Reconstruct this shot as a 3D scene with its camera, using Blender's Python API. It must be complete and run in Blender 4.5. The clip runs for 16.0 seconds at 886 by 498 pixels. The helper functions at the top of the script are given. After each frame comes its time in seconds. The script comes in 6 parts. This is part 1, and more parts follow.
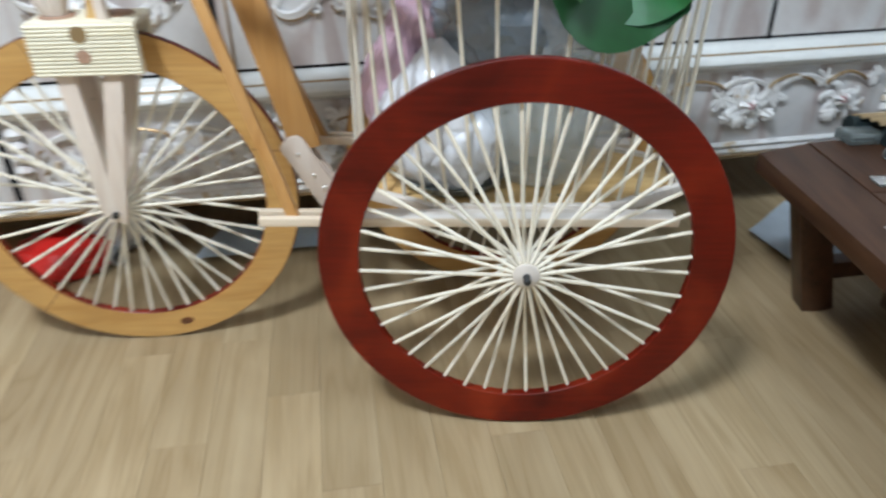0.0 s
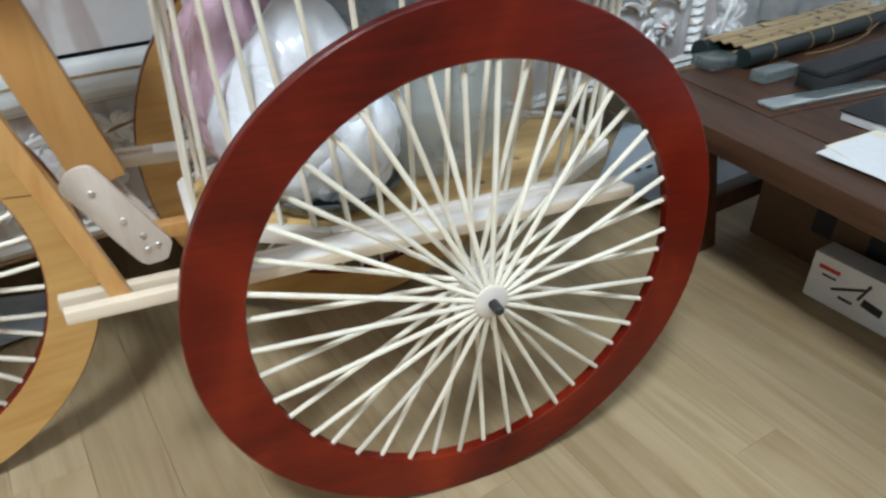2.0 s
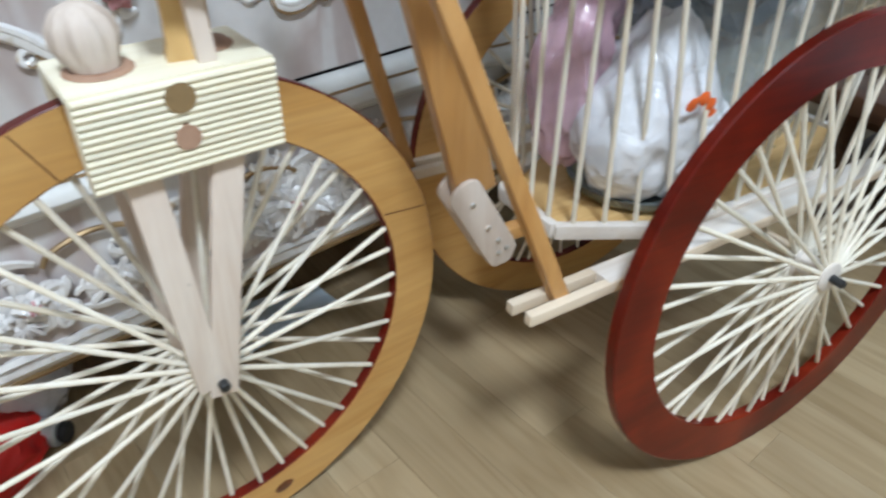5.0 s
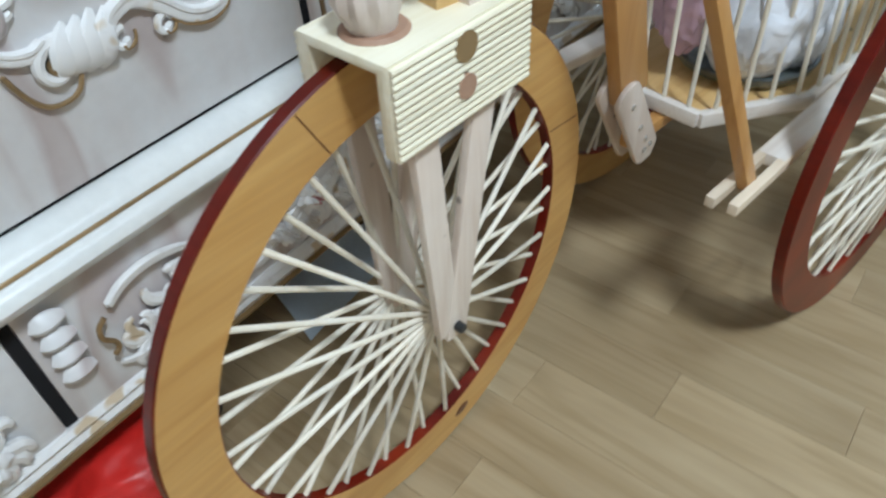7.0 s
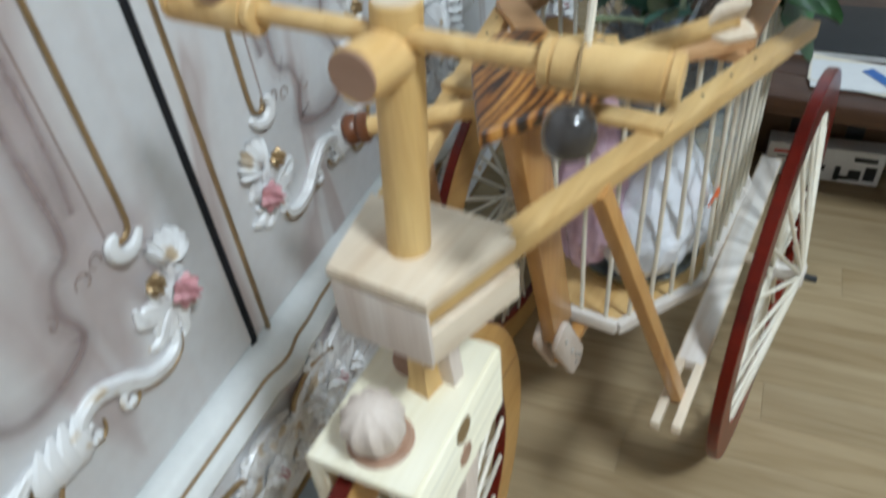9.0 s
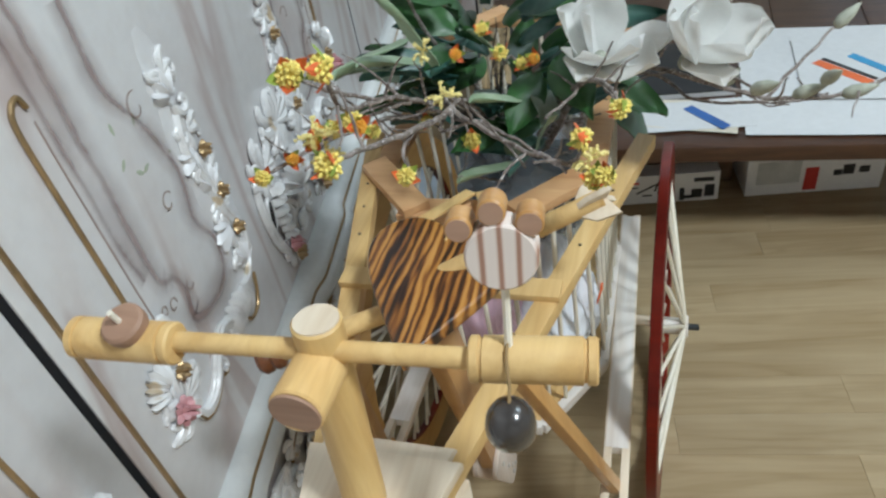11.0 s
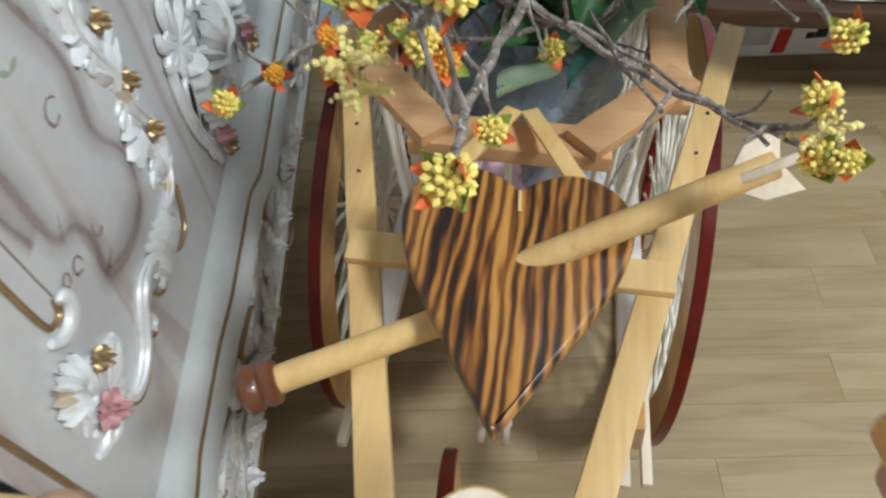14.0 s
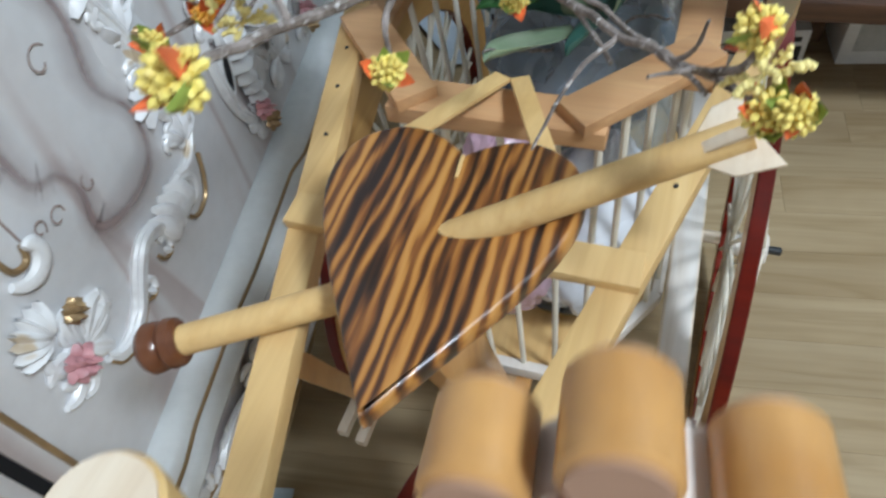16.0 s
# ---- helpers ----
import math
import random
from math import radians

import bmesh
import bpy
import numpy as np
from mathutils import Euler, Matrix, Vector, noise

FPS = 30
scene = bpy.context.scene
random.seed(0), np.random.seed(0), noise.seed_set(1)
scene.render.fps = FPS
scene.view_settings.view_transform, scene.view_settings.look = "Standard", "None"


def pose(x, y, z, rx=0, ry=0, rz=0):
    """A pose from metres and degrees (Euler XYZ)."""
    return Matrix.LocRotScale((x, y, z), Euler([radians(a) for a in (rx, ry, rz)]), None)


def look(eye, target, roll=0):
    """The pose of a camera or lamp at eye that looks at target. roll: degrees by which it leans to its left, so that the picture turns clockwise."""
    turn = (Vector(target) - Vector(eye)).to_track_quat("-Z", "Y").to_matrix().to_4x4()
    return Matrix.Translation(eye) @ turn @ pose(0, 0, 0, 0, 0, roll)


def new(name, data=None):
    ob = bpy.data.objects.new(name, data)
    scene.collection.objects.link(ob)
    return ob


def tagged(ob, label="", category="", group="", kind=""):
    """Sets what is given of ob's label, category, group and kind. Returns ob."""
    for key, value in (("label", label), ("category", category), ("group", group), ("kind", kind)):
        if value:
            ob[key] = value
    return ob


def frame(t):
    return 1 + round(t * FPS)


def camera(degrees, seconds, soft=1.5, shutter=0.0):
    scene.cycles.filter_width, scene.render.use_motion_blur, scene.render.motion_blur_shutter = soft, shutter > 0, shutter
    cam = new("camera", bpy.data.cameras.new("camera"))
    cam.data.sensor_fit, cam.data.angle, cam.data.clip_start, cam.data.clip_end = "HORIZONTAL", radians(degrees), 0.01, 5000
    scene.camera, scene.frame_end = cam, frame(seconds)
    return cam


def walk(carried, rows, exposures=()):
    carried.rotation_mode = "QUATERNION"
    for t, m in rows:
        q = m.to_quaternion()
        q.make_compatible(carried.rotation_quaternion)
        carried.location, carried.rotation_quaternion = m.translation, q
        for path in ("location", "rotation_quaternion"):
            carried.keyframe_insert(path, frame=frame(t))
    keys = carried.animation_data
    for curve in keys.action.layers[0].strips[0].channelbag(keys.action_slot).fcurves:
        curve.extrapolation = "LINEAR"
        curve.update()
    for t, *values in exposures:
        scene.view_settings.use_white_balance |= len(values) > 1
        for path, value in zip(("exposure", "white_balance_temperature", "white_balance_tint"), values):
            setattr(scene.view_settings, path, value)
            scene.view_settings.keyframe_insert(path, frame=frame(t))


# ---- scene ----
cam = camera(63.6, 16.0, 2.4, 0.7)
PATH = [
    (0, (-0.099, -0.715, 0.693), (-0.095, 1.004, -0.329), -0.1),
    (0.5, (-0.173, -0.629, 0.667), (0.123, 1.053, -0.374), 1.5),
    (1, (-0.201, -0.565, 0.636), (0.225, 1.099, -0.388), 1.2),
    (1.5, (-0.222, -0.49, 0.607), (0.358, 1.109, -0.444), 1.4),
    (2, (-0.236, -0.444, 0.607), (0.456, 1.088, -0.477), 0.4),
    (2.5, (-0.252, -0.421, 0.6), (0.522, 1.093, -0.453), -0.0),
    (3, (-0.329, -0.4, 0.609), (0.556, 1.06, -0.433), 1.0),
    (3.5, (-0.425, -0.364, 0.638), (0.517, 1.052, -0.415), 0.4),
    (4, (-0.492, -0.329, 0.643), (0.454, 1.068, -0.432), 1.0),
    (4.5, (-0.544, -0.314, 0.645), (0.381, 1.077, -0.454), 1.1),
    (5, (-0.601, -0.298, 0.655), (0.256, 1.103, -0.486), 0.4),
    (7.3, (-0.811, -0.115, 0.69), (0.154, 0.909, -0.73), -4.7),
    (7.5, (-0.821, -0.101, 0.699), (0.174, 0.875, -0.736), -5.0),
    (8, (-0.824, -0.083, 0.754), (0.313, 0.84, -0.609), -6.0),
    (8.5, (-0.8, -0.06, 0.804), (0.417, 0.815, -0.52), -6.1),
    (9, (-0.75, -0.022, 0.867), (0.501, 0.852, -0.425), -6.0),
    (9.5, (-0.708, -0.01, 0.918), (0.607, 0.819, -0.34), -6.4),
    (10, (-0.698, 0.003, 0.943), (0.695, 0.709, -0.306), -7.1),
    (12.5, (-0.692, 0.087, 1.004), (0.685, 0.469, -0.396), -11.8),
    (13, (-0.636, 0.146, 0.979), (0.675, 0.416, -0.507), -9.0),
    (13.5, (-0.58, 0.163, 0.953), (0.635, 0.43, -0.613), -6.2),
    (14, (-0.532, 0.169, 0.924), (0.606, 0.382, -0.706), -2.7),
    (14.5, (-0.509, 0.16, 0.902), (0.599, 0.376, -0.75), -1.9),
    (15, (-0.495, 0.129, 0.891), (0.585, 0.45, -0.761), -5.5),
    (15.5, (-0.482, 0.091, 0.883), (0.58, 0.567, -0.744), -9.7),
    (16, (-0.503, 0.082, 0.872), (0.579, 0.642, -0.714), -11.6),
]
walk(cam, [(t, look(eye, target, roll)) for t, eye, target, roll in PATH], exposures=[(0, 0.10, 6050, 13), (1.5, 0.16, 5950, 12), (2.5, 0.10, 6050, 11), (4, 0.11, 5930, 12), (5, 0.02, 5880, 12), (7.5, -0.22, 5820, 9), (9.5, -0.29, 6030, 9), (12.5, -0.20, 6300, 11), (13.5, -0.21, 6400, 12), (14.5, -0.15, 6200, 11), (16, -0.16, 5900, 11)])

# ---- light ----
world = bpy.data.worlds.new("world")
scene.world = world
world.use_nodes = True
wn = world.node_tree.nodes
sky = wn.new("ShaderNodeTexSky")
sky.sky_type, sky.sun_disc, sky.sun_elevation, sky.sun_rotation = "NISHITA", False, radians(40), radians(90)
world.node_tree.links.new(sky.outputs[0], wn["Background"].inputs[0])
wn["Background"].inputs[1].default_value = 0.12


def area(name, m, sx, sy, watts, color):
    d = bpy.data.lights.new(name, "AREA")
    d.shape, d.size, d.size_y, d.energy, d.color = "RECTANGLE", sx, sy, watts, color
    ob = new(name, d)
    ob.matrix_world = m
    return ob


# two ceiling panels, the stronger one on the left; the weaker is unseen fill added for door and ledge
LAMPS = ((-0.72, -0.98, 0.34, 54, (0.91, 0.985, 1.0)), (0.45, -1.00, 0.7, 14, (0.76, 0.93, 1.0)))
for lx, ly, size, watts, tone in LAMPS:
    area("ceiling_and_fill_light", look((lx, ly, 2.30), (lx, ly, 0)), size, size, watts, tone)
area("window_light", look((2.52, -0.2, 1.35), (0, -0.2, 0.7)), 1.9, 1.5, 10, (0.72, 0.90, 1.0))

# ---- materials ----


def mat(name, rough=0.5, metallic=0.0, coat=0.0, trans=0.0):
    m = bpy.data.materials.new(name)
    m.use_nodes = True
    n, l = m.node_tree.nodes, m.node_tree.links
    b = n["Principled BSDF"]
    b.inputs["Roughness"].default_value = rough
    b.inputs["Metallic"].default_value = metallic
    b.inputs["Coat Weight"].default_value = coat
    b.inputs["Transmission Weight"].default_value = trans
    return m, n, l, b


def coords(n, l, scale=(1, 1, 1), kind="Object", rot=(0, 0, 0)):
    tc = n.new("ShaderNodeTexCoord")
    mp = n.new("ShaderNodeMapping")
    mp.inputs["Scale"].default_value = scale
    mp.inputs["Rotation"].default_value = [radians(a) for a in rot]
    l.new(tc.outputs[kind], mp.inputs[0])
    return mp.outputs[0]


def noise_tex(n, l, vec, scale, detail=4.0, rough=0.55, dist=0.0):
    t = n.new("ShaderNodeTexNoise")
    t.inputs["Scale"].default_value = scale
    t.inputs["Detail"].default_value = detail
    t.inputs["Roughness"].default_value = rough
    t.inputs["Distortion"].default_value = dist
    l.new(vec, t.inputs["Vector"])
    return t.outputs["Fac"]


def ramp(n, l, fac, stops):
    r = n.new("ShaderNodeValToRGB")
    e = r.color_ramp.elements
    while len(e) < len(stops):
        e.new(0.5)
    for el, (p, c) in zip(e, stops):
        el.position, el.color = p, (*c, 1)
    l.new(fac, r.inputs[0])
    return r.outputs[0]


def mix(n, l, fac, a, b, mode="MIX"):
    x = n.new("ShaderNodeMix")
    x.data_type, x.blend_type = "RGBA", mode
    for k, v in ((0, fac), (6, a), (7, b)):
        if hasattr(v, "links"):
            l.new(v, x.inputs[k])
        else:
            x.inputs[k].default_value = v if k == 0 else (*v, 1)
    return x.outputs[2]


def bump(n, l, b, height, strength=0.3, dist=0.002):
    k = n.new("ShaderNodeBump")
    k.inputs["Strength"].default_value = strength
    k.inputs["Distance"].default_value = dist
    l.new(height, k.inputs["Height"])
    l.new(k.outputs[0], b.inputs["Normal"])


def shade(n, l, col, amount=0.25):
    """A slight difference in tone from piece to piece."""
    oi = n.new("ShaderNodeObjectInfo")
    mr = n.new("ShaderNodeMapRange")
    mr.inputs[3].default_value, mr.inputs[4].default_value = 1 - amount, 1 + amount * 0.4
    l.new(oi.outputs["Random"], mr.inputs[0])
    hsv = n.new("ShaderNodeHueSaturation")
    l.new(mr.outputs[0], hsv.inputs["Value"])
    l.new(col, hsv.inputs["Color"])
    return hsv.outputs[0]


def wood(name, light, dark, axis=0, rough=0.5, coat=0.0, fine=1.0, knots=None, vary=0.15, mode="Object"):
    """Wood whose grain runs along the axis."""
    m, n, l, b = mat(name, rough, 0, coat)
    long = [14 * fine] * 3
    long[axis] = 1.6
    v = coords(n, l, long, mode)
    g = noise_tex(n, l, v, 3.0, 3, 0.5, 1.2)
    fine_s = [260.0] * 3
    fine_s[axis] = 9.0
    f = noise_tex(n, l, coords(n, l, fine_s, mode), 1.0, 3, 0.6)
    c = ramp(n, l, g, [(0.3, light), (0.52, [(p + q) / 2 for p, q in zip(light, dark)]), (0.68, dark)])
    c = mix(n, l, 0.35, c, ramp(n, l, f, [(0.3, [x * 0.55 for x in dark]), (0.65, light)]), "SOFT_LIGHT")
    st = noise_tex(n, l, coords(n, l, (1, 1, 1), mode), 9.0, 3, 0.6)
    c = mix(n, l, ramp(n, l, st, [(0.42, (0, 0, 0)), (0.72, (0.6, 0.6, 0.6))]), c, dark)
    if knots:
        k = n.new("ShaderNodeTexVoronoi")
        k.inputs["Scale"].default_value = knots
        l.new(coords(n, l, (1, 1, 1), mode), k.inputs["Vector"])
        c = mix(n, l, ramp(n, l, k.outputs["Distance"], [(0.05, (0.9, 0.9, 0.9)), (0.12, (0, 0, 0))]), c, [x * 0.3 for x in dark])
    l.new(shade(n, l, c, vary), b.inputs["Base Color"])
    bump(n, l, b, f, 0.25, 0.0008)
    return m


PINE = wood("pine", (0.78, 0.57, 0.29), (0.60, 0.39, 0.165), 0, 0.5)
PINE_Z = wood("pine_upright", (0.78, 0.57, 0.28), (0.60, 0.39, 0.16), 2, 0.5)
HONEY = wood("honey_varnished_pine", (0.58, 0.35, 0.14), (0.44, 0.24, 0.08), 2, 0.38, 0.2, vary=0.05)
RIMWOOD = wood("rim_plywood", (0.63, 0.405, 0.160), (0.50, 0.29, 0.095), 0, 0.42, 0.2, knots=None, vary=0.03)
RAW = wood("raw_pale_wood", (0.76, 0.69, 0.63), (0.64, 0.54, 0.47), 2, 0.65)
FORKWOOD = wood("knotty_raw_wood", (0.76, 0.69, 0.62), (0.62, 0.51, 0.43), 2, 0.65, knots=30)
RAW_X = wood("raw_pale_board", (0.76, 0.67, 0.55), (0.64, 0.52, 0.39), 0, 0.65)
CREAM = wood("cream_sticks", (0.86, 0.82, 0.68), (0.78, 0.72, 0.55), 0, 0.5)
WHITEWOOD = wood("whitish_raw_board", (0.84, 0.80, 0.76), (0.72, 0.65, 0.58), 0, 0.65)
BAMBOO = wood("bamboo_stick", (0.88, 0.85, 0.76), (0.78, 0.71, 0.58), 2, 0.5, vary=0.2)
DARKWOOD = wood("dark_stained_wood", (0.125, 0.060, 0.030), (0.055, 0.024, 0.012), 1, 0.42, 0.0)
TRAYWOOD = wood("knotty_pine", (0.74, 0.54, 0.28), (0.58, 0.37, 0.15), 0, 0.5, knots=22)
PINKWOOD = wood("pinkish_cut_wood", (0.50, 0.34, 0.25), (0.36, 0.22, 0.15), 1, 0.6)
KNOBWOOD = wood("brown_turned_wood", (0.20, 0.075, 0.025), (0.10, 0.032, 0.012), 1, 0.35, 0.3)


def lacquer():
    m, n, l, b = mat("red_lacquer", 0.30, 0, 0.0)
    b.inputs["Specular IOR Level"].default_value = 0.26
    v = coords(n, l)
    a = noise_tex(n, l, v, 5, 3, 0.55, 0.8)
    c = ramp(n, l, a, [(0.34, (0.052, 0.0028, 0.0012)), (0.52, (0.125, 0.0085, 0.0022)), (0.70, (0.25, 0.026, 0.0055))])
    f = noise_tex(n, l, coords(n, l, (12, 12, 150)), 1, 3)
    c = mix(n, l, 0.25, c, ramp(n, l, f, [(0.35, (0.055, 0.002, 0.0015)), (0.7, (0.20, 0.012, 0.006))]))
    l.new(c, b.inputs["Base Color"])
    bump(n, l, b, noise_tex(n, l, v, 60, 3), 0.08, 0.001)
    b.inputs["Coat Roughness"].default_value = 0.22
    return m


RED = lacquer()


def scorched():
    """Soft growth rings left light, hard rings burnt dark."""
    m, n, l, b = mat("scorched_striped_wood", 0.38, 0, 0.25)
    grow = coords(n, l, (0.9, 17, 3), rot=(0, 0, 7))
    a = noise_tex(n, l, grow, 2.6, 2, 0.5, 0.5)
    d = noise_tex(n, l, coords(n, l, (3, 62, 14), rot=(0, 0, 7)), 1.9, 3, 0.6, 0.3)
    fine = noise_tex(n, l, coords(n, l, (9, 420, 90), rot=(0, 0, 7)), 1, 3, 0.6)
    s = n.new("ShaderNodeMath")
    s.operation = "MULTIPLY_ADD"
    l.new(d, s.inputs[0])
    s.inputs[1].default_value = 0.62
    w = n.new("ShaderNodeTexWave")
    w.wave_type, w.bands_direction = "BANDS", "Y"
    w.inputs["Scale"].default_value = 47.0
    w.inputs["Distortion"].default_value = 8.5
    w.inputs["Detail"].default_value = 3.0
    w.inputs["Detail Scale"].default_value = 1.1
    l.new(coords(n, l, (0.22, 1.0, 0.5), rot=(0, 0, 6)), w.inputs["Vector"])
    u = n.new("ShaderNodeMath")
    u.operation = "MULTIPLY_ADD"
    l.new(w.outputs["Fac"], u.inputs[0])
    u.inputs[1].default_value = 0.27
    l.new(a, u.inputs[2])
    l.new(u.outputs[0], s.inputs[2])
    t = n.new("ShaderNodeMath")
    t.operation = "MULTIPLY_ADD"
    l.new(fine, t.inputs[0])
    t.inputs[1].default_value = 0.16
    l.new(s.outputs[0], t.inputs[2])
    s = t
    stops = ((0.80, (0.014, 0.006, 0.004)), (0.89, (0.055, 0.020, 0.007)), (1.00, (0.20, 0.070, 0.014)), (1.10, (0.41, 0.18, 0.036)), (1.33, (0.56, 0.29, 0.08)))
    mr = n.new("ShaderNodeMapRange")
    mr.inputs[1].default_value, mr.inputs[2].default_value = 0.7, 1.6
    l.new(s.outputs[0], mr.inputs[0])
    c = ramp(n, l, mr.outputs[0], [((p - 0.7) / 0.9, q) for p, q in stops])
    l.new(c, b.inputs["Base Color"])
    bump(n, l, b, s.outputs[0], 0.3, 0.0012)
    return m


SCORCH = scorched()


def painted():
    """Aged white furniture paint with a mauve-brown glaze in soft patches."""
    m, n, l, b = mat("aged_white_paint", 0.38, 0, 0.15)
    v = coords(n, l, (6.5, 6.5, 1.5))
    a = noise_tex(n, l, v, 1.5, 2, 0.4, 1.1)
    c = ramp(n, l, a, [(0.42, (0.74, 0.74, 0.75)), (0.50, (0.71, 0.69, 0.69)), (0.56, (0.55, 0.48, 0.47)), (0.61, (0.60, 0.55, 0.54)), (0.68, (0.72, 0.71, 0.71))])
    f = noise_tex(n, l, coords(n, l), 55, 4)
    c = mix(n, l, 0.15, c, ramp(n, l, f, [(0.35, (0.5, 0.46, 0.44)), (0.6, (0.8, 0.8, 0.8))]), "MULTIPLY")
    l.new(c, b.inputs["Base Color"])
    bump(n, l, b, f, 0.05, 0.001)
    return m


PAINT = painted()


def carved():
    """Silvery white paint on carving with the shade of its hollows put into the colour and gilding on the proud edges.
    """
    m, n, l, b = mat("pearl_white_carving", 0.40, 0.08, 0.12)
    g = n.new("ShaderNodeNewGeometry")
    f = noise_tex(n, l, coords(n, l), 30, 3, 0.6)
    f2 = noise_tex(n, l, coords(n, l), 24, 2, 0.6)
    # pointiness darkens the hollows: relief shade painted into the base colour
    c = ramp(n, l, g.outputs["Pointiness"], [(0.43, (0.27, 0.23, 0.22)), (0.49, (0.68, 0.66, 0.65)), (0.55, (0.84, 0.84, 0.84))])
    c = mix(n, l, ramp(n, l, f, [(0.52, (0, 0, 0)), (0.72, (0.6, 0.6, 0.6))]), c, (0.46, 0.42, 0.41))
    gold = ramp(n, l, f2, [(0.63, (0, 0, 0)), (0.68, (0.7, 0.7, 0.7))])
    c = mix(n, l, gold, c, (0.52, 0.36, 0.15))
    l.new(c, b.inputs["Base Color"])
    return m


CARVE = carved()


def plain(name, color, rough=0.5, metallic=0.0, coat=0.0, var=0.25, scale=20.0, bumpy=0.1, trans=0.0):
    m, n, l, b = mat(name, rough, metallic, coat, trans)
    v = coords(n, l)
    a = noise_tex(n, l, v, scale, 4, 0.6)
    f = noise_tex(n, l, v, scale * 9, 3, 0.6)
    c = ramp(n, l, a, [(0.3, [x * (1 - var) for x in color]), (0.7, [min(1, x * (1 + var * 0.5)) for x in color])])
    c = mix(n, l, 0.2, c, ramp(n, l, f, [(0.3, [x * 0.7 for x in color]), (0.7, color)]))
    l.new(c, b.inputs["Base Color"])
    bump(n, l, b, f, bumpy, 0.001)
    return m


GOLD = plain("dull_gold_paint", (0.42, 0.29, 0.15), 0.36, 0.55, var=0.45)
# near-black colour that paints the shade inside open gaps
GAPSHADE = plain("black_gap_shade", (0.004, 0.004, 0.006), 0.95)
ROSE = plain("faded_rose_paint", (0.62, 0.30, 0.32), 0.45, var=0.35, scale=70)
PALEGREEN = plain("faded_green_paint", (0.42, 0.47, 0.36), 0.5, scale=60)
WALL = plain("cream_wallpaper", (0.72, 0.70, 0.67), 0.8, scale=4, var=0.06)
CEIL = plain("white_ceiling_paint", (0.8, 0.8, 0.78), 0.85, scale=3, var=0.04)
RUBBER = plain("black_axle_cap", (0.02, 0.022, 0.024), 0.45)
SILVER = plain("screw_metal", (0.72, 0.72, 0.72), 0.3, 0.9, var=0.1)
DARKNUT = plain("dark_polished_nut", (0.045, 0.04, 0.038), 0.22, 0.0, 0.6, var=0.35, scale=40)
CORD = plain("brown_cord", (0.30, 0.20, 0.09), 0.8)
CARD = plain("brown_cardboard", (0.13, 0.075, 0.04), 0.7, scale=15)
WHITEBOX = plain("white_printed_card", (0.78, 0.77, 0.76), 0.5, var=0.06)
INK = plain("black_print", (0.02, 0.02, 0.022), 0.5)
REDPRINT = plain("red_print", (0.55, 0.04, 0.03), 0.5)
BLUEPRINT = plain("blue_print", (0.03, 0.13, 0.42), 0.5)
PAPER = plain("white_paper", (0.70, 0.71, 0.72), 0.7, var=0.05, scale=9)
CREAMPAPER = plain("cream_paper", (0.74, 0.68, 0.56), 0.7, var=0.08, scale=9)
BLACKSTONE = plain("black_ink_stone", (0.016, 0.017, 0.019), 0.6, scale=30)
GLASSY = plain("clear_grey_acrylic", (0.42, 0.48, 0.48), 0.12, trans=0.75, var=0.15)
REDCLOTH = plain("bright_red_plastic", (0.62, 0.02, 0.015), 0.4, scale=14)
ORANGE = plain("orange_ribbon", (0.85, 0.16, 0.03), 0.45)


def bark():
    """Dark grey-brown bark flecked with pale lichen."""
    m, n, l, b = mat("grey_brown_twig", 0.75)
    v = coords(n, l)
    c = ramp(n, l, noise_tex(n, l, v, 120, 4, 0.65), [(0.32, (0.085, 0.066, 0.055)), (0.52, (0.20, 0.165, 0.145)), (0.66, (0.30, 0.26, 0.24))])
    fleck = noise_tex(n, l, v, 340, 2, 0.5)
    c = mix(n, l, ramp(n, l, fleck, [(0.60, (0, 0, 0)), (0.66, (0.85, 0.85, 0.85))]), c, (0.56, 0.53, 0.51))
    l.new(c, b.inputs["Base Color"])
    bump(n, l, b, fleck, 0.7, 0.0015)
    return m


BRANCH = bark()
YELLOW = plain("yellow_petals", (0.97, 0.77, 0.20), 0.5, var=0.25, scale=120)
AMBER = plain("amber_petals", (0.92, 0.42, 0.05), 0.5, var=0.35, scale=120)
PALEYELLOW = plain("pale_yellow_sprays", (0.88, 0.76, 0.30), 0.5, var=0.2, scale=120)
REDBUD = plain("orange_red_sepals", (0.80, 0.17, 0.05), 0.5, var=0.5, scale=90)
GREENBUD = plain("green_sepals", (0.32, 0.42, 0.08), 0.5, var=0.4, scale=90)
MAGNOLIA = plain("white_magnolia_petals", (0.92, 0.92, 0.91), 0.45, var=0.05, scale=40)
BUDGREY = plain("grey_green_bud", (0.42, 0.44, 0.36), 0.6, var=0.3, scale=90)


MAGN, MAGL = MAGNOLIA.node_tree.nodes, MAGNOLIA.node_tree.links
thin = MAGN.new("ShaderNodeBsdfTranslucent")
thin.inputs[0].default_value = (0.95, 0.95, 0.93, 1)
both = MAGN.new("ShaderNodeMixShader")
both.inputs[0].default_value = 0.45
MAGL.new(MAGN["Principled BSDF"].outputs[0], both.inputs[1])
MAGL.new(thin.outputs[0], both.inputs[2])
MAGL.new(both.outputs[0], MAGN["Material Output"].inputs[0])


